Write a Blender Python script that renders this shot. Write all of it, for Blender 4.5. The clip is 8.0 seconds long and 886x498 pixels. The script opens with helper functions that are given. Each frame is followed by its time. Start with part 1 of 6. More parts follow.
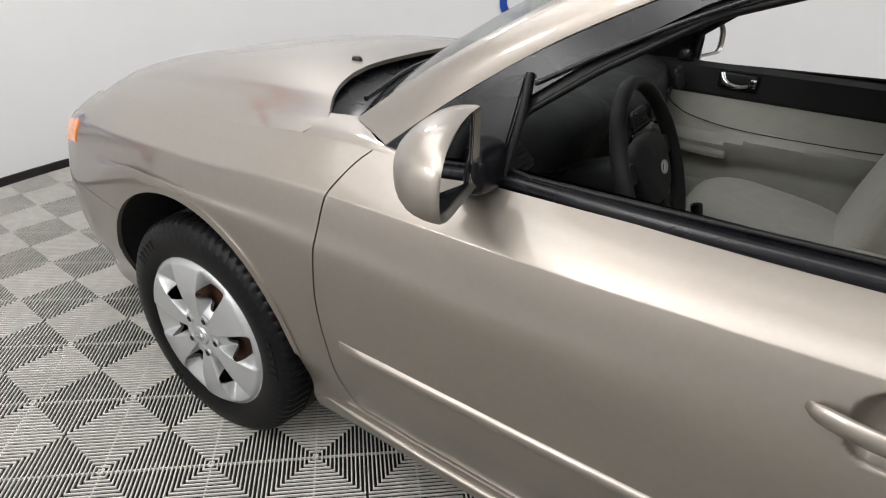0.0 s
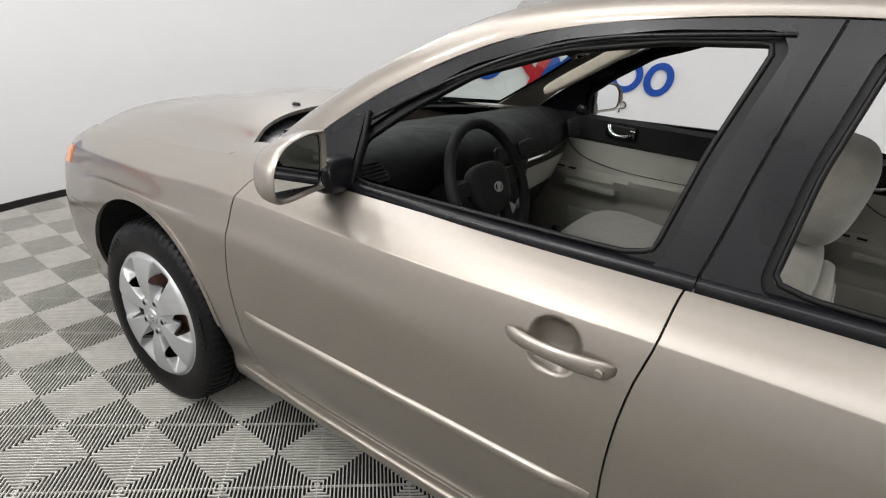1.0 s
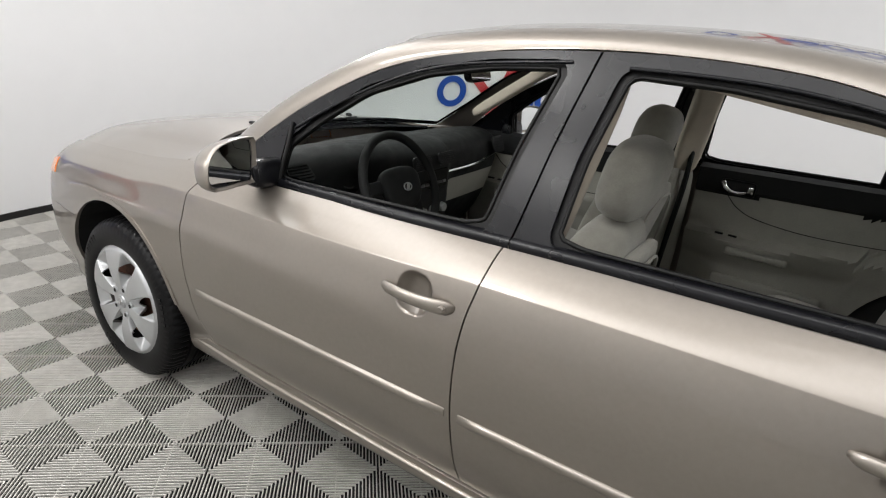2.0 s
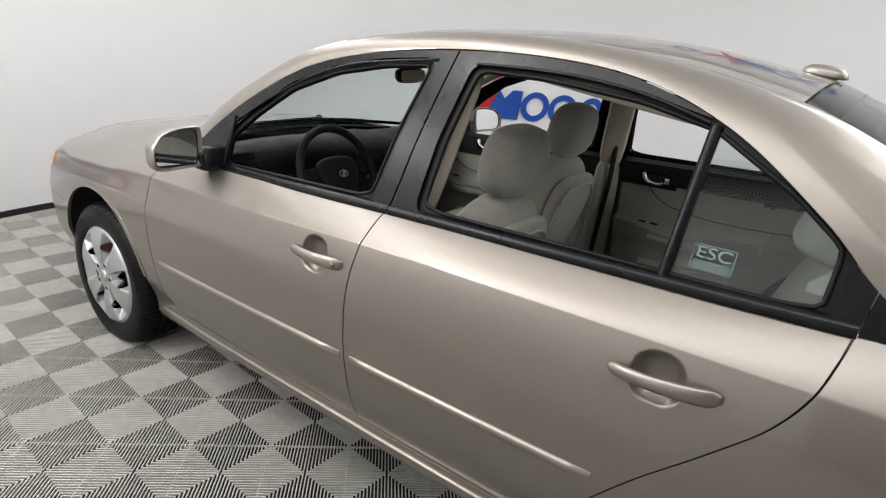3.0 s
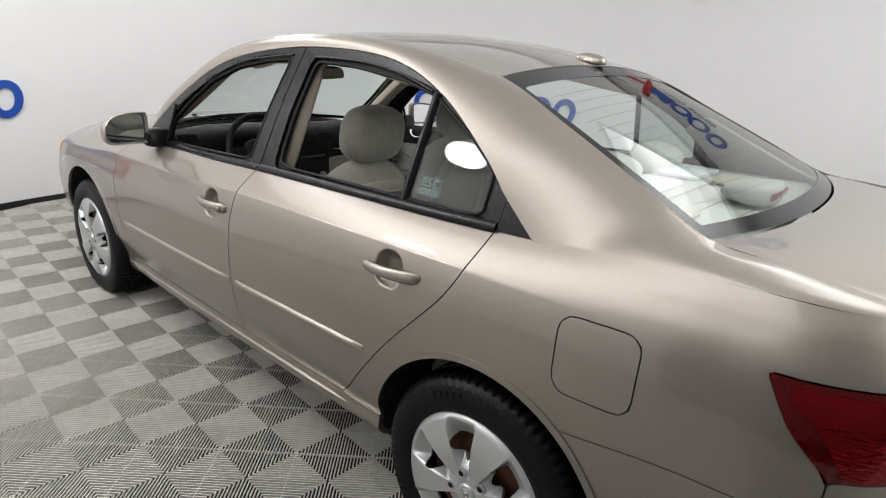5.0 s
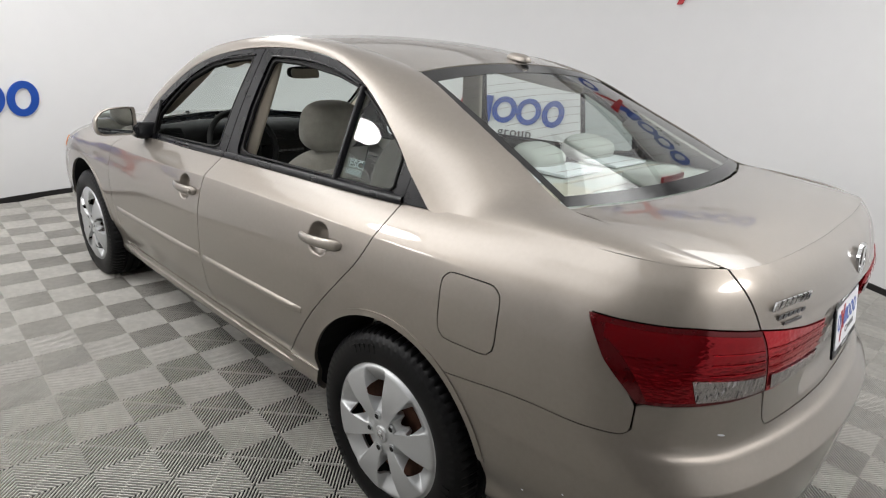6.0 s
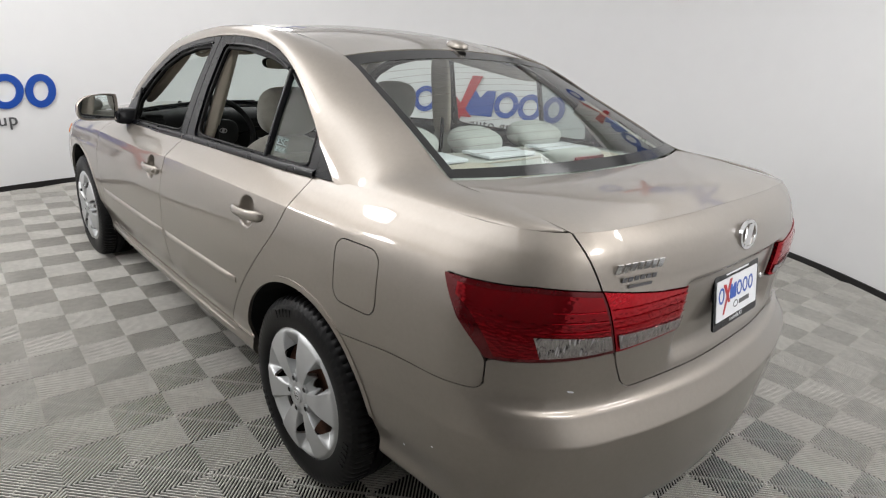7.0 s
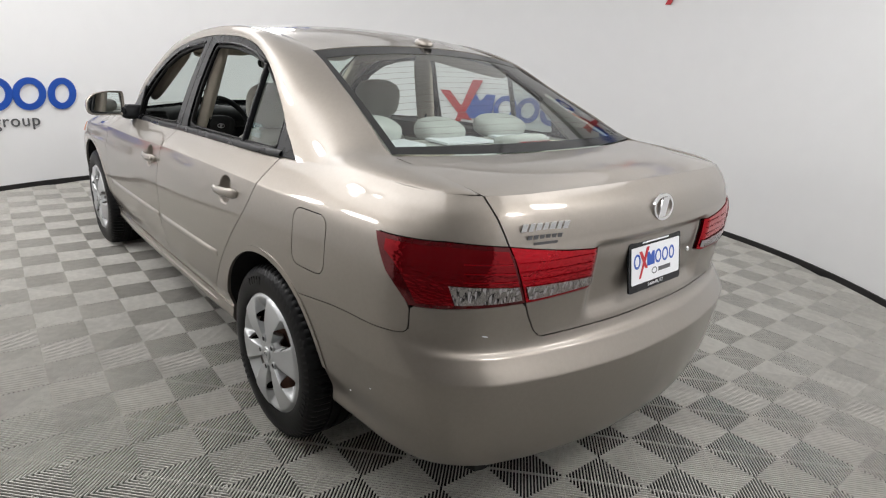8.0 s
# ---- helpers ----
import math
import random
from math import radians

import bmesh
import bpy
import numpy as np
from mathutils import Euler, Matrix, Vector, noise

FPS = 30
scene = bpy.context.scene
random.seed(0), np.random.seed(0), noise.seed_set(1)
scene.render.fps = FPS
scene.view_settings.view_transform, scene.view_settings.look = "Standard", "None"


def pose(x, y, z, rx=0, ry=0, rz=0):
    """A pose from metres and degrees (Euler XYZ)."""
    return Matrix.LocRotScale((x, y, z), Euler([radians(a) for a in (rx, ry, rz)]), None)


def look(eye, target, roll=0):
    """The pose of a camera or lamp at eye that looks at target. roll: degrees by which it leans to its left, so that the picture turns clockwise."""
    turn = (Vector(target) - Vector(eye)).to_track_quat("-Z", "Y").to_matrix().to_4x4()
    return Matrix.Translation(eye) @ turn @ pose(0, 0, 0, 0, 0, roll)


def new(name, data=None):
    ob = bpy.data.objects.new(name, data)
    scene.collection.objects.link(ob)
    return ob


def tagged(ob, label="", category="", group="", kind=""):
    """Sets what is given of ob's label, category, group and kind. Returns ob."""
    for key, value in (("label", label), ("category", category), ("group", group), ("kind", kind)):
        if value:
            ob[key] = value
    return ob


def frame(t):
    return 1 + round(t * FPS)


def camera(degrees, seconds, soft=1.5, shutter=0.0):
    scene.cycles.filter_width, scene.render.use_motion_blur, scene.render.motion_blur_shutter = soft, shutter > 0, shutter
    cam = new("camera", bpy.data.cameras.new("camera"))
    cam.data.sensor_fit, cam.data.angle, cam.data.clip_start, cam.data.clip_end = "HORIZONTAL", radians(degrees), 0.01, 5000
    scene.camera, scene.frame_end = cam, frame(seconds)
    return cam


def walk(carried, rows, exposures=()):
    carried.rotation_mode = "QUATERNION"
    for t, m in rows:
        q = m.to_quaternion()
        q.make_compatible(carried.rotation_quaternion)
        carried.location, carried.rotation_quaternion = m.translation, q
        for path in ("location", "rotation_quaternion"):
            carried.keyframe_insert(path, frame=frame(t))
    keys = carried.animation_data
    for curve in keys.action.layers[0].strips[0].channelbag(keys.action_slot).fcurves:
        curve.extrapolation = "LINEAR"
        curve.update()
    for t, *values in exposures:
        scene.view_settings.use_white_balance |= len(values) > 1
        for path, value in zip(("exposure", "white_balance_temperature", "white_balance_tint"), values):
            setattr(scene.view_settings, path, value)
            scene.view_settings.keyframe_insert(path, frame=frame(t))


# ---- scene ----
cam = camera(75.1, 8.0, 1.15)
PATH = [
    (0, (1.188, -1.64, 1.356), (0.283, -0.142, 0.388), 4.5),
    (0.5, (1.482, -1.698, 1.391), (0.527, -0.186, 0.494), 5.6),
    (1, (1.718, -1.777, 1.427), (0.716, -0.245, 0.621), 5.5),
    (1.5, (1.937, -1.903, 1.443), (0.938, -0.338, 0.699), 5.3),
    (1.7, (2.01, -1.933, 1.456), (1.015, -0.359, 0.725), 5.4),
    (2.8, (2.531, -1.935, 1.466), (1.447, -0.397, 0.791), 5.4),
    (3, (2.612, -1.954, 1.469), (1.521, -0.423, 0.789), 5.1),
    (3.5, (2.848, -2.01, 1.465), (1.736, -0.489, 0.792), 4.8),
    (4, (3.035, -1.997, 1.481), (1.892, -0.496, 0.816), 4.7),
    (4.5, (3.257, -1.928, 1.474), (2.06, -0.466, 0.817), 4.3),
    (5.8, (3.807, -1.966, 1.48), (2.546, -0.558, 0.827), 3.8),
    (6, (3.882, -1.918, 1.476), (2.602, -0.524, 0.831), 3.9),
    (6.5, (4.071, -1.772, 1.459), (2.739, -0.425, 0.818), 4.2),
    (7, (4.243, -1.724, 1.448), (2.881, -0.412, 0.799), 3.9),
    (7.5, (4.452, -1.718, 1.417), (3.067, -0.426, 0.773), 3.7),
    (8, (4.573, -1.701, 1.409), (3.157, -0.434, 0.785), 3.7),
]
walk(cam, [(t, look(eye, target, roll)) for t, eye, target, roll in PATH], [(0, 0.12), (1.5, 0.12), (2.8, 0.04), (4.0, 0.05), (5.0, 0.0), (8, 0.0)])

# ---- world, lamps ----
world = bpy.data.worlds.new("booth_world")
scene.world = world
world.use_nodes = True
world.node_tree.nodes["Background"].inputs[0].default_value = (0.9, 0.95, 1.0, 1)
world.node_tree.nodes["Background"].inputs[1].default_value = 0.05

# ---- materials ----


def material(name, color, rough=0.5, metal=0.0, scale=40.0, vary=0.12, bump=0.0, coat=0.0, fine=0.0, spec=0.5, sheen=0.0):
    m = bpy.data.materials.new(name)
    m.use_nodes = True
    nt = m.node_tree
    b = nt.nodes["Principled BSDF"]
    b.inputs["Roughness"].default_value = rough
    b.inputs["Metallic"].default_value = metal
    b.inputs["Coat Weight"].default_value = coat
    b.inputs["Coat Roughness"].default_value = 0.04
    b.inputs["Specular IOR Level"].default_value = spec
    b.inputs["Sheen Weight"].default_value = sheen
    tc = nt.nodes.new("ShaderNodeTexCoord")
    n1 = nt.nodes.new("ShaderNodeTexNoise")
    n1.inputs["Scale"].default_value = scale
    n1.inputs["Detail"].default_value = 4
    n2 = nt.nodes.new("ShaderNodeTexNoise")
    n2.inputs["Scale"].default_value = scale * 0.08
    n2.inputs["Detail"].default_value = 2
    nt.links.new(tc.outputs["Object"], n1.inputs["Vector"])
    nt.links.new(tc.outputs["Object"], n2.inputs["Vector"])
    add = nt.nodes.new("ShaderNodeMath")
    add.operation = "ADD"
    nt.links.new(n1.outputs["Fac"], add.inputs[0])
    nt.links.new(n2.outputs["Fac"], add.inputs[1])
    mr = nt.nodes.new("ShaderNodeMapRange")
    mr.inputs["From Min"].default_value, mr.inputs["From Max"].default_value = 0.6, 1.4
    mr.inputs["To Min"].default_value, mr.inputs["To Max"].default_value = 1 - vary, 1 + vary
    nt.links.new(add.outputs[0], mr.inputs["Value"])
    mul = nt.nodes.new("ShaderNodeVectorMath")
    mul.operation = "SCALE"
    mul.inputs[0].default_value = color
    nt.links.new(mr.outputs[0], mul.inputs["Scale"])
    nt.links.new(mul.outputs[0], b.inputs["Base Color"])
    rr = nt.nodes.new("ShaderNodeMapRange")
    rr.inputs["From Min"].default_value, rr.inputs["From Max"].default_value = 0.3, 0.7
    spread = 0.02 if coat >= 0.7 else 0.12
    rr.inputs["To Min"].default_value, rr.inputs["To Max"].default_value = rough * (1 - spread), min(1, rough * (1 + spread))
    nt.links.new(n2.outputs["Fac"], rr.inputs["Value"])
    nt.links.new(rr.outputs[0], b.inputs["Roughness"])
    if bump:
        bp = nt.nodes.new("ShaderNodeBump")
        bp.inputs["Strength"].default_value = bump
        bp.inputs["Distance"].default_value = 0.002
        nt.links.new(n1.outputs["Fac"], bp.inputs["Height"])
        nt.links.new(bp.outputs[0], b.inputs["Normal"])
    return m


def glass(name, color, rough=0.0):
    """Thin pane: clear film that also mirrors."""
    m = bpy.data.materials.new(name)
    m.use_nodes = True
    nt = m.node_tree
    nt.nodes.remove(nt.nodes["Principled BSDF"])
    tr = nt.nodes.new("ShaderNodeBsdfTransparent")
    tr.inputs[0].default_value = (*color, 1)
    gl = nt.nodes.new("ShaderNodeBsdfGlossy")
    gl.inputs["Roughness"].default_value = rough + 0.01
    lw = nt.nodes.new("ShaderNodeLayerWeight")
    lw.inputs["Blend"].default_value = 0.5
    pw = nt.nodes.new("ShaderNodeMath")
    pw.operation = "POWER"
    pw.inputs[1].default_value = 4.2
    nt.links.new(lw.outputs["Facing"], pw.inputs[0])
    fr = nt.nodes.new("ShaderNodeMath")
    fr.operation = "MULTIPLY_ADD"
    fr.inputs[1].default_value, fr.inputs[2].default_value = 0.90, 0.06
    nt.links.new(pw.outputs[0], fr.inputs[0])
    mx = nt.nodes.new("ShaderNodeMixShader")
    nt.links.new(fr.outputs[0], mx.inputs[0])
    nt.links.new(tr.outputs[0], mx.inputs[1])
    nt.links.new(gl.outputs[0], mx.inputs[2])
    nt.links.new(mx.outputs[0], nt.nodes["Material Output"].inputs[0])
    return m


def glow(name, color, strength):
    m = bpy.data.materials.new(name)
    m.use_nodes = True
    b = m.node_tree.nodes["Principled BSDF"]
    b.inputs["Base Color"].default_value = (0.8, 0.8, 0.8, 1)
    b.inputs["Emission Color"].default_value = (*color, 1)
    b.inputs["Emission Strength"].default_value = strength
    return m


PAINT = material("champagne_metallic_paint", (0.287, 0.257, 0.226), 0.43, 0.88, 900, 0.05, 0, 0.9)
TRIMPAINT = material("champagne_painted_plastic", (0.305, 0.275, 0.242), 0.40, 0.85, 900, 0.05, 0, 0.9)
BLACK = material("satin_black_plastic", (0.0045, 0.0047, 0.0065), 0.28, 0, 120, 0.2, 0.02, 0, 0, 0.32)
RUBBER = material("black_rubber_seal", (0.006, 0.006, 0.006), 0.5, 0, 120, 0.2, 0.05, 0, 0, 0.25)
TYRE = material("tyre_rubber", (0.005, 0.005, 0.0055), 0.40, 0, 90, 0.3, 0.10, 0, 0, 0.15)
DARK = material("dark_cavity", (0.006, 0.006, 0.006), 0.9, 0, 30, 0.3)
SILVER = material("silver_wheel_cover", (0.46, 0.47, 0.475), 0.42, 0.6, 500, 0.05, 0, 0.25)
RUST = material("rusty_brake_steel", (0.12, 0.055, 0.035), 0.7, 0.5, 60, 0.5, 0.2)
CHROME = material("chrome", (0.75, 0.75, 0.76), 0.09, 1.0, 100, 0.03)
MIRROR = material("mirror_glass", (0.85, 0.87, 0.88), 0.01, 1.0, 10, 0.0)
GLASS = glass("clear_glass", (0.80, 0.88, 0.85))
TINT = glass("dark_tint_glass", (0.62, 0.68, 0.66))
FRIT = material("black_glass_border", (0.006, 0.0065, 0.007), 0.12, 0, 50, 0.05, 0, 0.0, 0, 0.3)
FABRIC = material("beige_seat_fabric", (0.30, 0.29, 0.255), 0.9, 0, 350, 0.18, 0.5, 0, 0, 0.3, 0.4)
LINER = material("beige_headliner", (0.46, 0.41, 0.34), 0.9, 0, 300, 0.1, 0.3)
DASH = material("dark_grey_dash", (0.010, 0.0108, 0.0108), 0.65, 0, 300, 0.15, 0.25, 0, 0, 0.25)
DOORTRIM = material("grey_green_door_trim", (0.36, 0.355, 0.315), 0.65, 0, 200, 0.1, 0.2)
PALE = material("pale_parcel_shelf", (0.44, 0.445, 0.42), 0.9, 0, 260, 0.12, 0.4)
WALLMAT = material("white_booth_wall", (0.83, 0.83, 0.835), 0.6, 0, 6, 0.015, 0.03)
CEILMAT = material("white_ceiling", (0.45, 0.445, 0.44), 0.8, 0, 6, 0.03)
TILEMAT = material("grey_floor_tile_plastic", (0.53, 0.515, 0.480), 0.5, 0, 25, 0.18, 0.05, 0, 0, 0.12)
# subfloor kept near black to stand in for shade between the tiles' ribs
BASEMAT = material("shade_black_subfloor", (0.008, 0.008, 0.008), 0.9, 0, 20, 0.3)
SKIRT = material("black_skirting", (0.012, 0.011, 0.011), 0.5, 0, 60, 0.2)
# unseen backdrop, its grey set by how dark the car's flank should reflect
BACKDROP = material("dark_grey_backdrop", (0.20, 0.195, 0.19), 0.9, 0, 12, 0.3, 0.3)
BLUE = material("blue_sign_vinyl", (0.012, 0.075, 0.40), 0.35, 0, 50, 0.05)
RED = material("red_sign_vinyl", (0.48, 0.012, 0.022), 0.35, 0, 50, 0.05)
GREY = material("grey_sign_vinyl", (0.10, 0.10, 0.105), 0.4, 0, 50, 0.05)


def lens(name, color, metal, rough, facet, stretch, relief=0.14, coat=0.25):
    """Moulded lamp plastic: facets inside, smooth outside."""
    m = material(name, color, rough, metal, 60, 0.2, 0, coat)
    nt = m.node_tree
    b = nt.nodes["Principled BSDF"]
    tc, mp, vo, bp = (nt.nodes.new(k) for k in ("ShaderNodeTexCoord", "ShaderNodeMapping", "ShaderNodeTexVoronoi", "ShaderNodeBump"))
    mp.inputs["Scale"].default_value = stretch
    vo.inputs["Scale"].default_value = facet
    bp.inputs["Strength"].default_value, bp.inputs["Distance"].default_value = relief, 0.006
    nt.links.new(tc.outputs["Object"], mp.inputs["Vector"])
    nt.links.new(mp.outputs[0], vo.inputs["Vector"])
    nt.links.new(vo.outputs["Distance"], bp.inputs["Height"])
    nt.links.new(bp.outputs[0], b.inputs["Normal"])
    return m


LENSRED = lens("red_lamp_lens", (0.40, 0.002, 0.010), 0.7, 0.12, 70, (1, 1, 1.6), 0.16, 0.15)
LENSDEEP = lens("deep_red_lamp_lens", (0.10, 0.0006, 0.003), 0.5, 0.1, 40, (1, 1, 0.6), 0.05, 0.3)
LENSMID = lens("mid_red_lamp_lens", (0.22, 0.0008, 0.005), 0.8, 0.10, 60, (1, 1, 2.2), 0.14, 0.2)
LENSCLEAR = lens("clear_lamp_lens", (0.34, 0.33, 0.33), 0.95, 0.08, 90, (1, 1, 0.30), 0.6, 0.4)
AMBER = material("amber_side_lamp", (0.75, 0.24, 0.06), 0.2, 0, 60, 0.1, 0, 1.0)
HEADLAMP = material("headlamp_lens", (0.30, 0.29, 0.30), 0.08, 0.3, 60, 0.3, 0, 1.0)
PLATEWHITE = material("white_plate", (0.78, 0.79, 0.82), 0.35, 0, 60, 0.03)
STICKER = material("pale_window_sticker", (0.20, 0.30, 0.30), 0.5, 0, 60, 0.05)
# glow of the arc lamp's rows, from its inner to its outer edge, and of the wide fill panel added over it
ROWS = [(1.8, 2.0, 1.6), (2.0, 2.2, 3.4), (2.2, 2.6, 4.2), (2.6, 2.9, 2.6), (2.9, 3.3, 1.6)]
ROWGLOW = [glow("arc_diffuser", (1.0, 0.99, 0.98), k) for a, b, k in ROWS]
SOFTGLOW = [glow("side_fill_glow", (1.0, 1.0, 0.995), 1.05 * k) for a, b, k in ROWS]
PANELGLOW = glow("panel_fill_glow", (1.0, 1.0, 1.0), 0.42)
RINGGLOW = glow("small_lamp_diffuser", (1.0, 0.985, 0.97), 28.0)

# ---- mesh helpers ----


def mesh_of(name, verts, faces, mat, smooth=True, normals=None):
    me = bpy.data.meshes.new(name)
    me.from_pydata([tuple(map(float, v)) for v in verts], [], [tuple(map(int, q)) for q in faces])
    me.materials.append(mat)
    me.polygons.foreach_set("use_smooth", [smooth] * len(me.polygons))
    if normals is not None:
        me.normals_split_custom_set([tuple(map(float, n)) for face in normals for n in face])
    return me


def part(name, data, mat, parent, label=""):
    """Link a bmesh or mesh as one object under a thing or part."""
    if isinstance(data, bmesh.types.BMesh):
        me = bpy.data.meshes.new(name)
        data.to_mesh(me)
        data.free()
        me.materials.append(mat)
        data = me
    ob = new(name, data)
    ob.parent = parent
    if label:
        tagged(ob, label)
    return ob


def smooth_mesh(bm, angle=0.6):
    bm.normal_update()
    for face in bm.faces:
        face.smooth = True
    for e in bm.edges:
        e.smooth = not (len(e.link_faces) == 2 and e.calc_face_angle(0) > angle)
    return bm


def box(size, center=(0, 0, 0), bevel=0.0, segments=2, rot=None):
    bm = bmesh.new()
    bmesh.ops.create_cube(bm, size=1)
    bmesh.ops.scale(bm, vec=size, verts=bm.verts)
    if bevel:
        bmesh.ops.bevel(bm, geom=bm.edges[:], offset=bevel, segments=segments, affect="EDGES", profile=0.6)
    if rot is not None:
        bmesh.ops.transform(bm, matrix=rot.to_4x4(), verts=bm.verts)
    bmesh.ops.translate(bm, vec=center, verts=bm.verts)
    return smooth_mesh(bm, 0.9)


def join(*bms):
    out = bmesh.new()
    for b in bms:
        me = bpy.data.meshes.new("tmp")
        b.to_mesh(me)
        b.free()
        out.from_mesh(me)
        bpy.data.meshes.remove(me)
    return out


def hermite(ts, vals, mono=True):
    """Cubic curve through knots; mono keeps it free of overshoot."""
    ts, vals = np.asarray(ts, float), np.asarray(vals, float)
    h = np.diff(ts)
    d = np.diff(vals) / h
    m = np.empty_like(vals)
    m[0], m[-1] = d[0], d[-1]
    m[1:-1] = (d[:-1] * h[1:] + d[1:] * h[:-1]) / (h[1:] + h[:-1])
    if mono:
        for i in range(len(d)):
            if i and d[i] * d[i - 1] <= 0:
                m[i] = 0
        for i in range(len(d)):
            lim = 3 * abs(d[i])
            m[i], m[i + 1] = np.clip(m[i], -lim, lim), np.clip(m[i + 1], -lim, lim)

    def f(t):
        t = np.asarray(t, float)
        i = np.clip(np.searchsorted(ts, t) - 1, 0, len(h) - 1)
        u = np.clip((t - ts[i]) / h[i], 0, 1)
        u2, u3 = u * u, u * u * u
        return (2 * u3 - 3 * u2 + 1) * vals[i] + (u3 - 2 * u2 + u) * h[i] * m[i] + (3 * u2 - 2 * u3) * vals[i + 1] + (u3 - u2) * h[i] * m[i + 1]

    return f


def line(*knots):
    return hermite([k[0] for k in knots], [k[1] for k in knots])


def path3(knots, mono=False):
    """Curve through 3D knots, argument 0 to 1 by knot number."""
    k = np.array(knots, float)
    ts = np.linspace(0, 1, len(k))
    fs = [hermite(ts, k[:, i], mono) for i in range(3)]
    return lambda t: np.stack([f(t) for f in fs], -1)


def sdf(points, a=0, b=2):
    """Signed distance (inside positive) to a polygon in the plane of axes a, b."""
    pts = np.array(points, float)

    def f(P):
        x, y = P[:, a], P[:, b]
        dist = np.full(len(x), 1e9)
        inside = np.zeros(len(x), bool)
        for (x0, y0), (x1, y1) in zip(pts, np.roll(pts, -1, 0)):
            ex, ey = x1 - x0, y1 - y0
            k = np.clip(((x - x0) * ex + (y - y0) * ey) / (ex * ex + ey * ey), 0, 1)
            dist = np.minimum(dist, np.hypot(x - x0 - k * ex, y - y0 - k * ey))
            cross = ((y0 > y) != (y1 > y)) & (x < (x1 - x0) * (y - y0) / (y1 - y0 + 1e-12) + x0)
            inside ^= cross
        return np.where(inside, dist, -dist)

    return f


def smooth_poly(points, rounds=2, cut=0.2):
    """Corner-cutting of a closed outline."""
    p = np.array(points, float)
    for _ in range(rounds):
        q = np.roll(p, -1, 0)
        p = np.stack([(1 - cut) * p + cut * q, cut * p + (1 - cut) * q], 1).reshape(-1, p.shape[1])
    return p


def trimmed(surf, srange, vrange, ns, nv, cuts=(), depth=0.012, offset=0.0, mirror=False):
    """A sheet of the surface, cut by signed functions of place, its rim turned in."""
    s, v = np.meshgrid(np.linspace(*srange, ns), np.linspace(*vrange, nv), indexing="ij")
    S, V = list(s.ravel()), list(v.ravel())
    idx = np.arange(ns * nv).reshape(ns, nv)
    polys = [(idx[i, j], idx[i + 1, j], idx[i + 1, j + 1], idx[i, j + 1]) for i in range(ns - 1) for j in range(nv - 1)]
    for f in cuts:
        val = f(surf(np.array(S), np.array(V)))
        made = {}
        out = []
        for q in polys:
            g = [val[i] for i in q]
            if min(g) > 0:
                out.append(q)
                continue
            if max(g) <= 0:
                continue
            r = []
            for i, j in zip(q, q[1:] + q[:1]):
                a, b = val[i], val[j]
                if a > 0:
                    r.append(i)
                if (a > 0) != (b > 0):
                    key = (min(i, j), max(i, j))
                    if key not in made:
                        k = a / (a - b)
                        S.append(S[i] + k * (S[j] - S[i]))
                        V.append(V[i] + k * (V[j] - V[i]))
                        made[key] = len(S) - 1
                    r.append(made[key])
            if len(r) > 2:
                out.append(tuple(r))
        polys = out
    S, V = np.array(S), np.array(V)
    ds, dv = (srange[1] - srange[0]) * 1e-3, (vrange[1] - vrange[0]) * 1e-3
    s0, s1 = np.clip(S - ds, min(srange), max(srange)), np.clip(S + ds, min(srange), max(srange))
    v0, v1 = np.clip(V - dv, min(vrange), max(vrange)), np.clip(V + dv, min(vrange), max(vrange))
    P = surf(S, V)
    N = np.cross(surf(s1, V) - surf(s0, V), surf(S, v1) - surf(S, v0))
    N /= np.linalg.norm(N, axis=1)[:, None] + 1e-12
    used = sorted({i for q in polys for i in q})
    remap = {k: i for i, k in enumerate(used)}
    P, N = P[used], N[used]
    polys = [tuple(remap[i] for i in q) for q in polys]
    # outward: away from the car's core
    core = np.array([np.clip(P[:, 0], 0, 2.8), np.zeros(len(P)), np.full(len(P), 0.7)]).T
    if ((P - core) * N).sum() < 0:
        N = -N
        polys = [q[::-1] for q in polys]
    P = P + N * offset
    edges = {}
    for q in polys:
        for i, j in zip(q, q[1:] + q[:1]):
            edges[(i, j)] = edges.get((i, j), 0) + 1
    rim = [e for e in edges if (e[1], e[0]) not in edges]
    verts, faces = list(P), list(polys)
    normals = [[N[i] for i in q] for q in polys]
    if depth:
        low = {}
        for i in {k for e in rim for k in e}:
            low[i] = len(verts)
            verts.append(P[i] - N[i] * depth)
        for i, j in rim:
            n = np.cross(P[i] - P[j], -(N[i] + N[j]))
            n /= np.linalg.norm(n) + 1e-12
            faces.append((j, i, low[i], low[j]))
            normals.append([n] * 4)
    verts = np.array(verts)
    if mirror:
        verts = verts * (1, -1, 1)
        faces = [q[::-1] for q in faces]
        normals = [[m * (1, -1, 1) for m in q[::-1]] for q in normals]
    return verts, faces, normals


def sheet(name, mat, parent, surf, srange, vrange, ns, nv, cuts=(), depth=0.012, offset=0.0, mirror=False, label=""):
    v, f, n = trimmed(surf, srange, vrange, ns, nv, cuts, depth, offset, mirror)
    return part(name, mesh_of(name, v, f, mat, True, n), mat, parent, label)


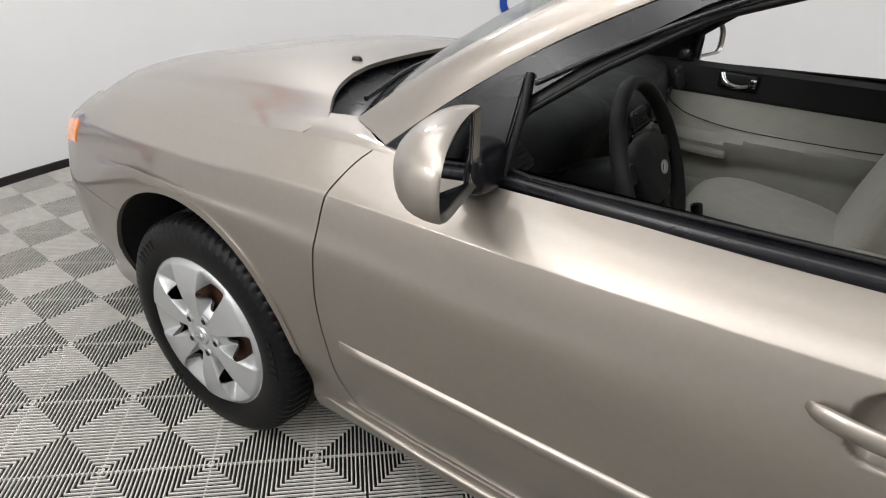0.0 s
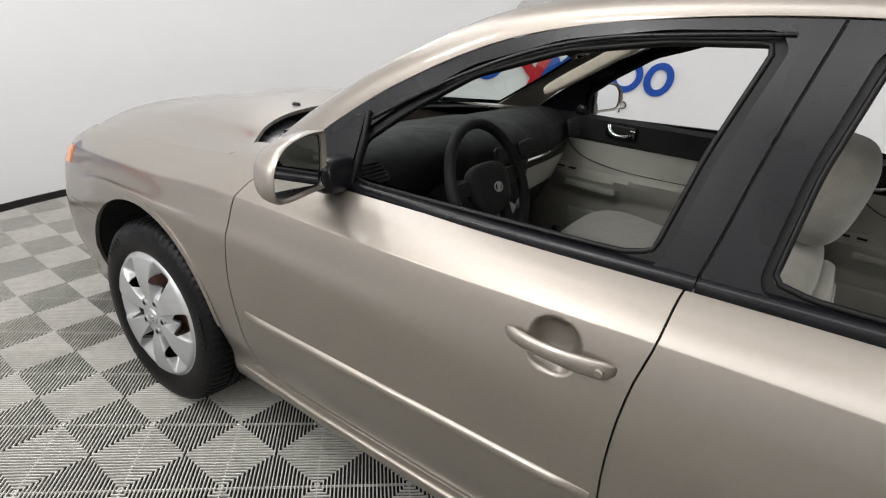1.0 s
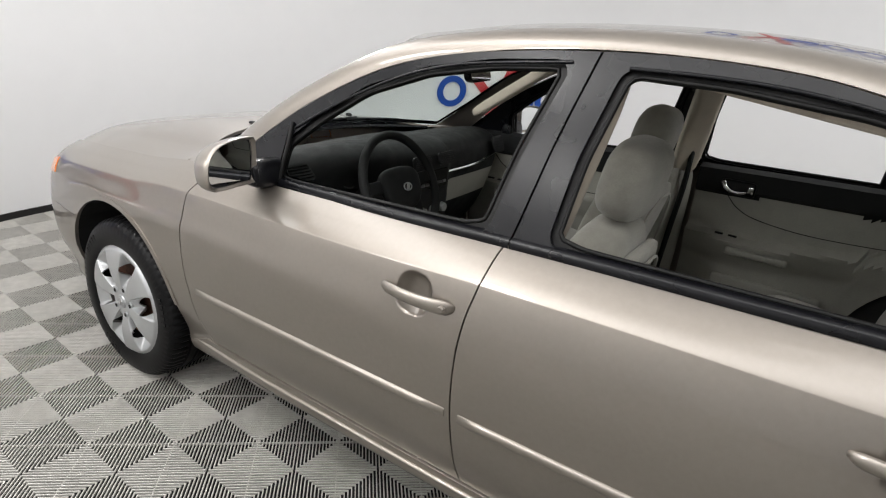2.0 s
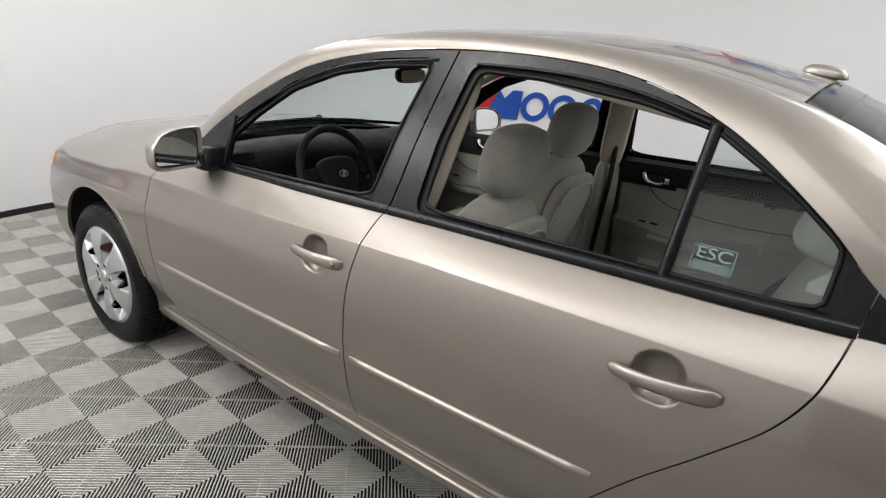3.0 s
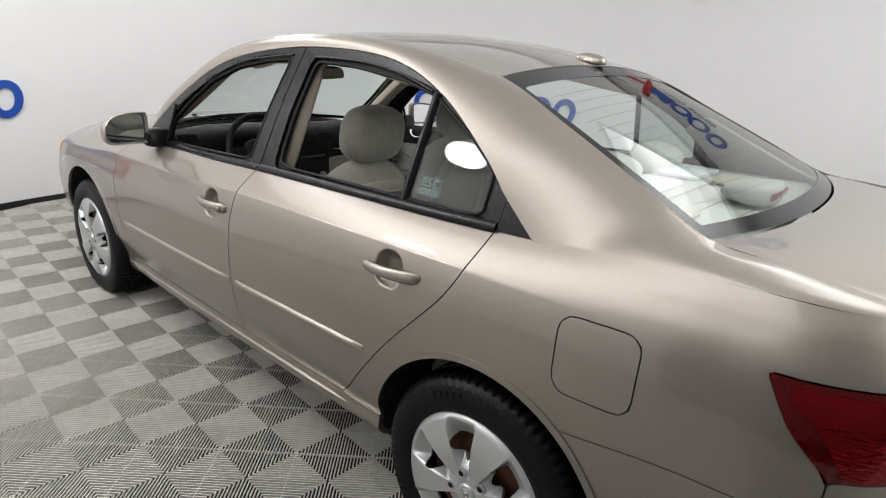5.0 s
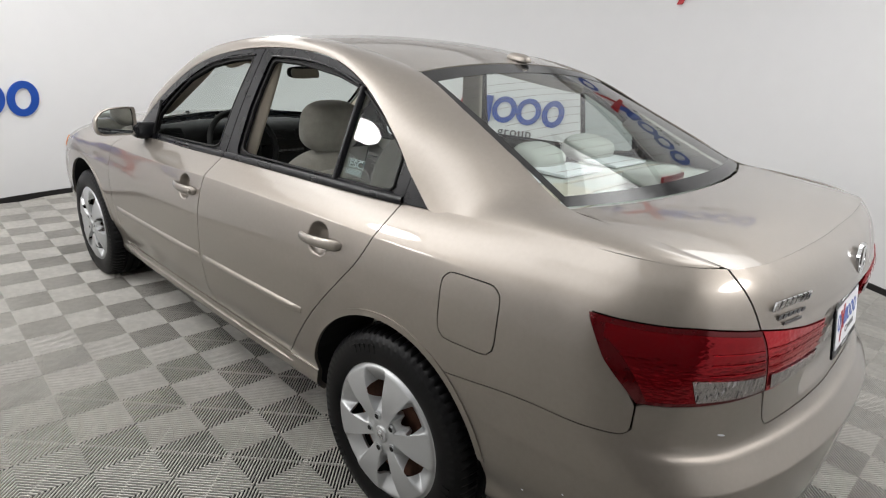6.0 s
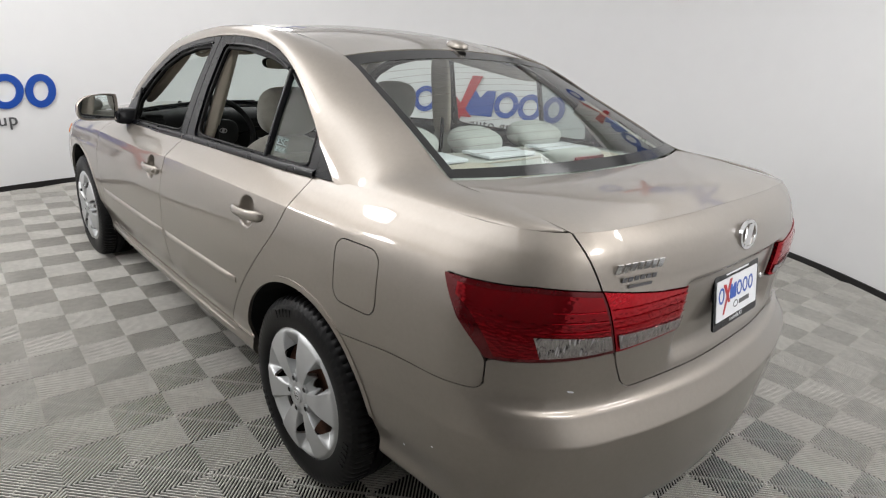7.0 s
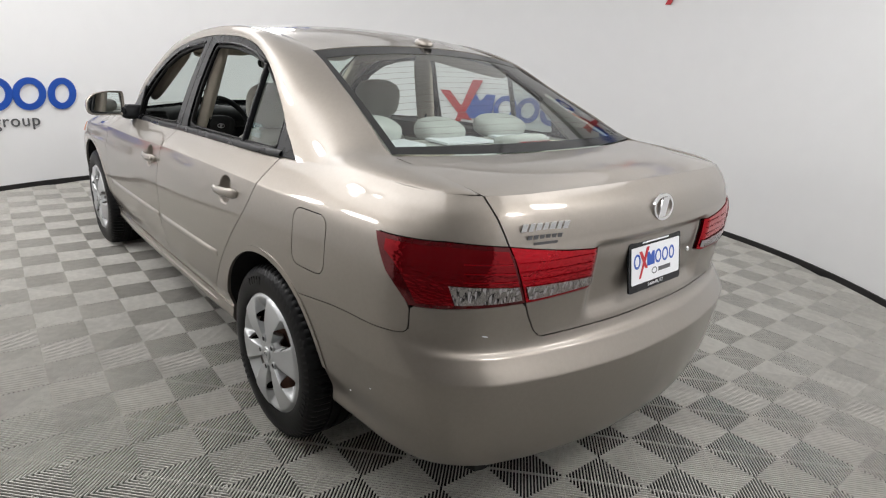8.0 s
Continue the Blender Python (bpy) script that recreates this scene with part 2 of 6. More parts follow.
def tube(knots, radius, mat_name="", segments=10, n=40, flat=1.0, closed=False):
    """A bmesh tube along a smooth line of knots; flat squeezes it along z."""
    f = path3(knots)
    c = f(np.linspace(0, 1, n))
    bm = bmesh.new()
    rings = []
    up = Vector((0, 0, 1))
    for i in range(n):
        t = Vector(c[min(i + 1, n - 1)] - c[max(i - 1, 0)]).normalized()
        a = t.cross(up)
        a = a.normalized() if a.length > 1e-4 else Vector((1, 0, 0))
        b = a.cross(t)
        r = radius(i / (n - 1)) if callable(radius) else radius
        rings.append([bm.verts.new(Vector(c[i]) + a * math.cos(k * 2 * math.pi / segments) * r + b * math.sin(k * 2 * math.pi / segments) * r * flat) for k in range(segments)])
    for r0, r1 in zip(rings, rings[1:]):
        for k in range(segments):
            bm.faces.new((r0[k], r0[(k + 1) % segments], r1[(k + 1) % segments], r1[k]))
    bm.faces.new(rings[0][::-1])
    bm.faces.new(rings[-1])
    bmesh.ops.recalc_face_normals(bm, faces=bm.faces)
    return smooth_mesh(bm, 1.0)


def lathe(profile, segments=64, axis="y"):
    """Turn a profile of (radius, depth) round the y axis."""
    bm = bmesh.new()
    rings = []
    for r, d in profile:
        rings.append([bm.verts.new((r * math.cos(k * 2 * math.pi / segments), d, r * math.sin(k * 2 * math.pi / segments))) for k in range(segments)])
    for r0, r1 in zip(rings, rings[1:]):
        for k in range(segments):
            bm.faces.new((r0[k], r1[k], r1[(k + 1) % segments], r0[(k + 1) % segments]))
    bmesh.ops.recalc_face_normals(bm, faces=bm.faces)
    return smooth_mesh(bm, 0.7)


def soft_block(size, center, power=2.6, rot=None, n=16, shape=None):
    """A cushion: a rounded block after a superellipsoid, optionally reshaped by a function of unit place."""
    bm = bmesh.new()
    bmesh.ops.create_cube(bm, size=2)
    bmesh.ops.subdivide_edges(bm, edges=bm.edges[:], cuts=n - 1, use_grid_fill=True)
    for v in bm.verts:
        x, y, z = v.co
        k = (abs(x) ** power + abs(y) ** power + abs(z) ** power) ** (1 / power)
        m = max(abs(x), abs(y), abs(z))
        p = Vector((x, y, z)) * (m / k)
        if shape:
            p = Vector(shape(*p))
        v.co = Vector((p.x * size[0] / 2, p.y * size[1] / 2, p.z * size[2] / 2))
    if rot is not None:
        bmesh.ops.transform(bm, matrix=rot.to_4x4(), verts=bm.verts)
    bmesh.ops.translate(bm, vec=center, verts=bm.verts)
    for face in bm.faces:
        face.smooth = True
    return bm

# ---- the booth: round wall, floor, ceiling ----
CX, CY, RAD, HIGH = 1.431, 0.133, 3.754, 3.0


def arc_wall(r0, r1, z0, z1, a0, a1, n=140):
    """An upright curved slab from angle a0 to a1."""
    bm = bmesh.new()
    angles = [radians(a0 + (a1 - a0) * k / (n - 1)) for k in range(n)]
    loops = [[bm.verts.new((CX + r * math.cos(a), CY + r * math.sin(a), z)) for a in angles] for r, z in ((r0, z0), (r0, z1), (r1, z1), (r1, z0))]
    for a, b in zip(loops, loops[1:] + loops[:1]):
        for k in range(n - 1):
            bm.faces.new((a[k], a[k + 1], b[k + 1], b[k]))
    bm.faces.new([q[0] for q in loops])
    bm.faces.new([q[-1] for q in loops][::-1])
    bmesh.ops.recalc_face_normals(bm, faces=bm.faces)
    return smooth_mesh(bm, 0.7)


# the wall is open where cars drive in; an added grey backdrop outside shapes reflections
IN0, IN1 = 292.0, 342.0
tagged(part("wall_round", arc_wall(RAD, RAD + 0.12, -0.02, HIGH, IN1 - 360, IN0), WALLMAT, None), "plain white curved photo booth wall", "wall", kind="structure")
tagged(part("baseboard", arc_wall(RAD - 0.012, RAD - 0.0005, -0.013, 0.045, IN1 - 360, IN0), SKIRT, None), "thin black skirting along the round wall", "baseboard", kind="structure")
tagged(part("entrance_backdrop", arc_wall(RAD + 0.32, RAD + 0.38, -0.02, HIGH, IN0 - 5, IN1 + 5, 60), BACKDROP, None), "unseen dark grey backdrop added outside the entrance to shape reflections", "curtain", kind="structure")
bm = bmesh.new()
bmesh.ops.create_circle(bm, cap_ends=True, radius=RAD + 1.1, segments=160)
bmesh.ops.translate(bm, vec=(CX, CY, HIGH), verts=bm.verts)
for face in bm.faces:
    face.normal_flip()
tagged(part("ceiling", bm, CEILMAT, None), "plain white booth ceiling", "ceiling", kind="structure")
bm = bmesh.new()
bmesh.ops.create_circle(bm, cap_ends=True, radius=RAD + 1.1, segments=160)
bmesh.ops.translate(bm, vec=(CX, CY, -0.030), verts=bm.verts)
floor = tagged(part("floor", bm, BASEMAT, None), "subfloor under grey ribbed plastic tiles, near black for the shade in their gaps", "floor", kind="structure")

# an added, unseen round fill panel under the ceiling, and oval lamps high on the wall
def wall_lamp(angle, z):
    lamp = tagged(new("wall_lamp"), "oval white lamp out of view high on the booth wall", "wall lamp", "booth lamps")
    a = radians(angle)
    lamp.matrix_basis = Matrix.Translation((CX + (RAD - 0.12) * math.cos(a), CY + (RAD - 0.12) * math.sin(a), z)) @ pose(0, 0, 0, 0, 0, angle - 90) @ pose(0, 0, 0, 30, 0, 0) @ Matrix.Diagonal((1.5, 1, 0.82, 1))
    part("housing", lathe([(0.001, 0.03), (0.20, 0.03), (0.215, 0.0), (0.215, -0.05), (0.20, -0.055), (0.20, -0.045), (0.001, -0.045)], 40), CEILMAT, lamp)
    part("diffuser", lathe([(0.0005, -0.052), (0.12, -0.051), (0.198, -0.047)], 40), RINGGLOW, lamp)
    return lamp


# 236, 252 follow oval reflections; 351 is an added unseen light for the tail
for angle, z in ((14, 2.72), (162, 2.72), (236, 2.34), (252, 2.50), (351, 2.20)):
    wall_lamp(angle, z)
spot = tagged(new("ceiling_lamp"), "oval white lamp hung under the booth ceiling", "ceiling lamp", "booth lamps")
spot.matrix_basis = Matrix.Translation((CX + 2.6 * math.cos(radians(247)), CY + 2.6 * math.sin(radians(247)), 2.90)) @ pose(0, 0, 0, 90, 0, 0) @ Matrix.Diagonal((1.5, 1, 1, 1))
part("housing", lathe([(0.001, 0.03), (0.20, 0.03), (0.215, 0.0), (0.215, -0.05), (0.20, -0.055), (0.20, -0.045), (0.001, -0.045)], 40), CEILMAT, spot)
part("diffuser", lathe([(0.0005, -0.052), (0.12, -0.051), (0.198, -0.047)], 40), RINGGLOW, spot)


def flat_ring(r0, r1, a0, a1, z, n, drop=0.0):
    """Part of a flat ring that looks down; with a drop it gets side walls."""
    bm = bmesh.new()
    angles = [radians(a0 + (a1 - a0) * k / n) for k in range(n + 1)]
    prof = [(r0, z), (r1, z)] if not drop else [(r0, z + drop), (r0, z), (r1, z), (r1, z + drop)]
    loops = [[bm.verts.new((r * math.cos(a), r * math.sin(a), h)) for a in angles] for r, h in prof]
    for p, q in zip(loops, loops[1:]):
        for k in range(n):
            bm.faces.new((p[k], p[k + 1], q[k + 1], q[k]))
    if drop and a1 - a0 < 359:
        bm.faces.new([q[0] for q in loops])
        bm.faces.new([q[-1] for q in loops][::-1])
    return bm


def arc_lamp(a0, a1, mats, label):
    """A broad flat lamp that follows the round wall under the ceiling."""
    lamp = tagged(new("arc_lamp"), label, "ceiling lamp", "booth arc lamps")
    lamp.location = (CX, CY, HIGH)
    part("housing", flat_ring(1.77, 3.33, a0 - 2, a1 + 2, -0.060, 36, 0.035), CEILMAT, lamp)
    for (q0, q1, k), mat in zip(ROWS, mats):
        part("diffuser", flat_ring(q0, q1, a0, a1, -0.065, 20), mat, lamp)
    return lamp


arc_lamp(177, 316, ROWGLOW, "broad white arc-shaped lamp under the booth ceiling")
# unseen arc added to brighten the boot lid and the right wall
arc_lamp(-14, 58, SOFTGLOW, "unseen broad dimmer arc-shaped fill light added under the booth ceiling")
# unseen glowing panel added as even fill for walls and car
panel = tagged(new("fill_panel"), "unseen wide round glowing panel added under the booth ceiling as fill light", "ceiling lamp")
panel.location = (CX, CY, HIGH)
part("rim", flat_ring(3.50, 3.56, 0, 360, -0.030, 60, 0.030), CEILMAT, panel)
part("diffuser", flat_ring(0.01, 3.50, 0, 360, -0.020, 32), PANELGLOW, panel)

# ---- the car's surfaces: x back, y right, z up; front axle at x = 0 ----
PLAN = np.array([(-1.09, 0), (-1.07, 0.25), (-1.02, 0.48), (-0.92, 0.69), (-0.74, 0.815), (-0.45, 0.873), (0.0, 0.896), (0.5, 0.906), (1.2, 0.914), (1.8, 0.916), (2.3, 0.913), (2.75, 0.903),
                 (3.0, 0.893), (3.25, 0.878), (3.44, 0.856), (3.56, 0.805), (3.655, 0.70), (3.715, 0.55), (3.76, 0.36), (3.785, 0.17), (3.79, 0)])
arc = np.r_[0, np.cumsum(np.hypot(*np.diff(PLAN, axis=0).T))]
plan_x, plan_y = hermite(arc, PLAN[:, 0], False), hermite(arc, PLAN[:, 1], False)
S_END = arc[-1]
s_dense = np.linspace(0, S_END, 1500)
x_dense = plan_x(s_dense)
x_side, s_side = x_dense[200:-200], s_dense[200:-200]


def s_at(x):
    """The run round the plan at which the left flank stands at x."""
    k = np.argmin(np.abs(x_dense[150:-150] - x)) + 150
    return s_dense[k]


belt = line((-1.10, 0.68), (-0.95, 0.752), (-0.70, 0.835), (-0.374, 0.880), (-0.164, 0.898), (0.053, 0.915), (0.28, 0.945), (0.55, 0.962), (0.8, 0.970), (1.14, 0.984), (1.6, 1.010), (2.13, 1.030), (2.73, 1.054), (3.2, 1.078), (3.58, 1.078), (3.7, 1.084), (3.8, 1.088))
crease = line((-1.1, 0.08), (-0.3, 0.066), (0.3, 0.072), (1.2, 0.078), (2.0, 0.082), (2.6, 0.094), (3.3, 0.116), (3.8, 0.115))
tailward = line((3.0, 0), (3.35, 0.25), (3.72, 1.0), (3.8, 1.0))
forward = line((-0.95, 1), (-0.6, 0.6), (-0.2, 0), (0.3, 0), (4, 0))
Z_DOOR = np.array([0.272, 0.305, 0.355, 0.45, 0.57, 0.67, 0.76])
Z_TAIL = np.array([0.226, 0.285, 0.37, 0.49, 0.588, 0.642, 0.685])
Z_NOSE = np.array([0.19, 0.25, 0.31, 0.38, 0.45, 0.51, 0.56])
DX = np.array([-0.105, -0.048, -0.022, -0.006, 0.002, -0.036, -0.058, -0.04, -0.05, -0.062, -0.085])
F_DOOR = np.array([0.925, 0.953, 0.953, 0.983, 0.998, 1.0, 0.999, 0.987, 0.968, 0.917, 0.872])
F_TAIL = np.array([0.86, 0.95, 0.985, 1.0, 1.0, 0.995, 0.985, 0.972, 0.958, 0.918, 0.875])
F_NOSE = np.array([0.90, 0.93, 0.95, 0.975, 0.99, 0.995, 0.99, 0.97, 0.94, 0.90, 0.835])


def rows_at(x):
    a, b = tailward(x)[:, None], forward(x)[:, None]
    low = Z_DOOR * (1 - a) * (1 - b) + Z_TAIL * a + Z_NOSE * b
    low[:, :3] += (1 - a) * (1 - b) * 0.016 * np.clip(x[:, None] - 1.2, -1.0, 1.1)
    zb = belt(x)[:, None]
    c = crease(x)[:, None]
    up = zb - np.concatenate([c + 0.075 * (1 - 0.4 * b), c, 0.42 * c, 0 * c], 1)
    z = np.concatenate([low, up], 1)
    f = F_DOOR * (1 - a) * (1 - b) + F_TAIL * a + F_NOSE * b
    front = np.clip((0.75 - x) / 0.5, 0, 1)[:, None]
    f = f + front * (1 - a) * np.array([0, -0.02, -0.01, 0, 0, 0, 0, 0, 0, -0.015, -0.03])
    return z, f, DX * a


FOLD = 8
RIDGE = 4


def catmull(rows, v, soft=0.0):
    """Curve through the columns of rows at the real column number v; soft rounds the upper fold."""
    n = rows.shape[1]
    i = np.clip(v.astype(int), 0, n - 2)
    u = v - i
    r = np.arange(len(v))
    p0, p1, p2, p3 = rows[r, np.clip(i - 1, 0, n - 1)], rows[r, i], rows[r, i + 1], rows[r, np.clip(i + 2, 0, n - 1)]
    k = 0.7 + 0.22 * soft
    p3 = np.where(i == RIDGE - 1, p2 + k * (p2 - p1) + (1 - k) * (p3 - p2), p3)
    p0 = np.where(i == RIDGE, p1 - k * (p2 - p1) - (1 - k) * (p1 - p0), p0)
    k = 0.6 * (1 - soft)
    p3 = np.where(i == FOLD - 1, p2 + k * (p2 - p1) + (1 - k) * (p3 - p2), p3)
    p0 = np.where(i == FOLD, p1 - k * (p2 - p1) - (1 - k) * (p1 - p0), p0)
    return 0.5 * (2 * p1 + (p2 - p0) * u + (2 * p0 - 5 * p1 + 4 * p2 - p3) * u * u + (3 * p1 - p0 - 3 * p2 + p3) * u ** 3)


def step(a, b, x):
    u = np.clip((x - a) / (b - a), 0, 1)
    return u * u * (3 - 2 * u)


def flank(s, v):
    """Body side from sill (v = 0) to shoulder (v = 10), run s round the plan."""
    x = plan_x(s)
    z, f, dx = rows_at(x)
    soft = step(2.75, 3.25, x)
    P = np.stack([x + catmull(dx, v, soft), -plan_y(s) * catmull(f, v, soft), catmull(z, v, soft)], -1)
    # the lid's lip is drawn forward in the middle
    P[:, 0] -= 0.045 * tailward(x) * np.clip(1 - (P[:, 1] / 0.62) ** 2, 0, 1) * np.clip((v - 8) / 2, 0, 1) ** 1.5
    # the lid's face is flatter than the bumper
    P[:, 0] -= 0.032 * tailward(x) * np.clip(1 - (P[:, 1] / 0.55) ** 2, 0, 1) * step(5.4, 6.6, v)
    # finger cups behind the two door handles, and the plate's recess in the tail
    for cx, cz in ((1.405, 0.858), (2.397, 0.886)):
        q = np.abs((P[:, 0] - cx) / 0.056) ** 2.4 + np.abs((P[:, 2] - cz + 0.002) / 0.056) ** 2.4
        P[:, 1] += 0.032 * step(0.0, 1.0, 1.0 - q)
    m = step(0.355, 0.295, np.abs(P[:, 1])) * step(0.695, 0.745, P[:, 2]) * step(0.950, 0.92, P[:, 2])
    P[:, 0] -= np.where(P[:, 0] > 3.5, 0.022 * m, 0)
    return P


def shoulder(x):
    """The top line of the flank at x, left side."""
    s = s_at(x)
    return flank(np.array([s]), np.array([10.0]))[0]


belt_y = line((0.3, 0.745), (0.7, 0.772), (1.2, 0.795), (1.7, 0.802), (2.4, 0.802), (2.8, 0.792))


def upper(x, z):
    """Side of the cabin above the belt."""
    h = z - belt(x)
    return np.stack([x, -(belt_y(x) - 0.30 * h - 0.16 * h * h), z], -1)


# outer edge of the black frames, and the seam between side and roof
black_top = line((0.485, 0.956), (0.55, 1.015), (0.63, 1.080), (0.76, 1.178), (0.90, 1.262), (1.07, 1.344), (1.245, 1.397), (1.44, 1.428), (1.66, 1.448), (1.83, 1.454), (1.98, 1.450), (2.134, 1.434), (2.273, 1.397), (2.385, 1.350), (2.535, 1.258), (2.66, 1.152), (2.790, 1.050))


def on_upper(x):
    return tuple(upper(np.array([x]), black_top(np.array([x])))[0])


tail_s = np.linspace(S_END - 1.0, S_END, 200)
tail_line = flank(tail_s, np.full(200, 10.0))
CORNER = tuple(float(np.interp(-0.656, tail_line[:, 1], tail_line[:, k])) for k in range(3))
RAIL_LOW = [on_upper(x) for x in (0.50, 0.66, 0.86, 1.12, 1.45, 1.80, 2.13, 2.37, 2.58, 2.795)] + [tuple(shoulder(x)) for x in (3.05, 3.30, 3.50)] + [CORNER]
RAIL_TOP = [(0.350, -0.668, 0.974), (0.550, -0.670, 1.122), (0.78, -0.615, 1.275), (1.06, -0.572, 1.409), (1.40, -0.552, 1.472), (1.80, -0.545, 1.494), (2.15, -0.550, 1.474), (2.476, -0.560, 1.412),
            (2.73, -0.590, 1.305), (2.95, -0.625, 1.208), (3.136, -0.657, 1.125), (3.31, -0.662, 1.110), (3.46, -0.662, 1.094), (CORNER[0] - 0.002, CORNER[1] + 0.002, CORNER[2])]
rail_low, rail_top = path3(RAIL_LOW), path3(RAIL_TOP)
rail_bulge = line((0, 0.001), (0.12, 0.022), (0.3, 0.026), (0.6, 0.022), (0.75, 0.016), (0.85, 0.008), (1.0, 0.005))


def rail(s, w):
    """Roof rail and pillars' outer skin, from the frames (w = 0) to the roof seam (w = 1)."""
    a, b = rail_low(s), rail_top(s)
    d = b - a
    n = np.stack([np.zeros(len(s)), -np.abs(d[:, 2]) - 0.04, np.abs(d[:, 1])], -1)
    n /= np.linalg.norm(n, axis=1)[:, None]
    b1 = n * (rail_bulge(s) * 4)[:, None]
    # behind the doors the skin leaves the flank in the flank's own direction
    sf = np.interp(a[:, 0], x_side, s_side)
    t = flank(sf, np.full(len(s), 10.0)) - flank(sf, np.full(len(s), 9.8))
    t *= (np.linalg.norm(d, axis=1) / np.linalg.norm(t, axis=1))[:, None]
    g = (step(2.80, 3.05, a[:, 0]) * step(3.60, 3.40, a[:, 0]))[:, None]
    t0, t1 = (d + b1) * (1 - g) + t * g, d - b1
    u, h = w[:, None], (w * (1 - w))[:, None]
    return a + d * (u * u * (3 - 2 * u)) + t0 * h * (1 - u) - t1 * h * u


def crown(edge, centre, power=2.2):
    """Top sheet between a side line (t = 1) and the centre line (t = 0); t runs -1 to 1."""
    def f(s, t):
        a, c = edge(s), centre(s)
        k = 1 - np.abs(t) ** power
        out = a + (c - a) * k[:, None]
        out[:, 1] = a[:, 1] * t * -1
        return np.stack([out[:, 0], a[:, 1] * t, out[:, 2]], -1)
    return f


screen_edge = path3([(0.355, -0.658, 0.976), (0.568, -0.655, 1.125), (0.80, -0.598, 1.278), (1.06, -0.560, 1.398)])
screen_mid = path3([(0.175, 0, 0.995), (0.41, 0, 1.165), (0.665, 0, 1.315), (0.95, 0, 1.445)])
windscreen = crown(screen_edge, screen_mid, 2.0)
roof_edge = path3([(1.06, -0.571, 1.408), (1.40, -0.551, 1.471), (1.80, -0.544, 1.493), (2.15, -0.549, 1.473), (2.476, -0.559, 1.411)])
roof_mid = path3([(0.93, 0, 1.455), (1.34, 0, 1.510), (1.80, 0, 1.530), (2.15, 0, 1.513), (2.49, 0, 1.454)])
roof_sheet = crown(roof_edge, roof_mid, 2.3)
back_edge = path3([(2.480, -0.554, 1.409), (2.73, -0.584, 1.301), (2.95, -0.618, 1.204), (3.136, -0.650, 1.121)])
back_mid = path3([(2.495, 0, 1.449), (2.75, 0, 1.345), (3.0, 0, 1.232), (3.24, 0, 1.118)])
backlight = crown(back_edge, back_mid, 2.2)
deck_edge = path3([(3.142, -0.653, 1.118), (3.31, -0.658, 1.107), (3.46, -0.658, 1.092), (CORNER[0], CORNER[1] + 0.004, CORNER[2])])
deck_mid = path3([(3.246, 0, 1.116), (3.40, 0, 1.118), (3.54, 0, 1.112), (3.66, 0, 1.090)])
deck_plain = crown(deck_edge, deck_mid, 2.4)


def deck(s, t):
    """Boot lid's top, which runs out in the upper line of the tail."""
    P, Q = deck_plain(s, t), deck_plain(np.ones_like(s), t)
    y = np.abs(Q[:, 1])
    w = step(0.35, 1.0, s)
    P[:, 0] += w * (np.interp(-y, tail_line[:, 1], tail_line[:, 0]) - Q[:, 0])
    P[:, 2] += w * (np.interp(-y, tail_line[:, 1], tail_line[:, 2]) - Q[:, 2])
    return P

hood_edge = path3([(x, float(shoulder(x)[1]) + 0.0045, float(shoulder(x)[2]) + 0.001) for x in (-0.92, -0.66, -0.42, -0.18, 0.05, 0.27)])
hood_mid = path3([(-1.04, 0, 0.800), (-0.80, 0, 0.885), (-0.57, 0, 0.932), (-0.34, 0, 0.966), (-0.12, 0, 0.987), (0.055, 0, 0.994)])
hood_plain = crown(hood_edge, hood_mid, 3.4)


hood_tail = line((0, 0), (0.4, 0.012), (0.7, 0.045), (0.8, 0.058), (0.88, 0.066), (0.94, 0.038), (1.0, -0.004))


def hood_sheet(s, t):
    """Hood with a raised middle field between two soft folds."""
    P = hood_plain(s, t)
    P[:, 2] += 0.007 * step(0.86, 0.74, np.abs(t)) * step(0.0, 0.3, s) - 0.004
    # the rear edge runs square to the fender before it sweeps forward
    P[:, 0] += hood_tail(np.abs(t)) * step(0.55, 1.0, s)
    return P



# seams, as lines of x over height
door_front = line((0.30, 0.56), (0.36, 0.515), (0.42, 0.487), (0.54, 0.455), (0.68, 0.432), (0.82, 0.438), (0.90, 0.452), (0.94, 0.468), (0.98, 0.50), (1.05, 0.56))
door_mid = line((0.30, 1.60), (0.38, 1.578), (0.46, 1.566), (0.56, 1.554), (0.67, 1.547), (0.85, 1.558), (0.93, 1.574), (1.0, 1.580), (1.06, 1.60))
door_rear = line((0.30, 2.13), (0.36, 2.165), (0.43, 2.232), (0.51, 2.292), (0.65, 2.402), (0.79, 2.530), (0.86, 2.592), (0.95, 2.645), (1.01, 2.665), (1.08, 2.68))
pillar_mid = line((0.98, 1.583), (1.03, 1.595), (1.24, 1.632), (1.46, 1.678))
SILL = lambda x: 0.350 + 0.014 * (x - 0.5)
ARCH_F, ARCH_R = (-0.040, 0.338, 0.400), (2.738, 0.342, 0.382)
G = 0.0022


def arch(c):
    return lambda P: np.hypot(P[:, 0] - c[0], P[:, 2] - c[1]) - c[2]


def ahead(fn, sign=1, axis=2):
    """Positive where x lies past the seam."""
    return lambda P: sign * (P[:, 0] - fn(P[:, axis])) - G


def above(z):
    return lambda P: P[:, 2] - (z(P[:, 0]) if callable(z) else z) - G


def below(z):
    return lambda P: (z(P[:, 0]) if callable(z) else z) - P[:, 2] - G


def outside(f, r=0.0):
    return lambda P: -f(P) - G + r


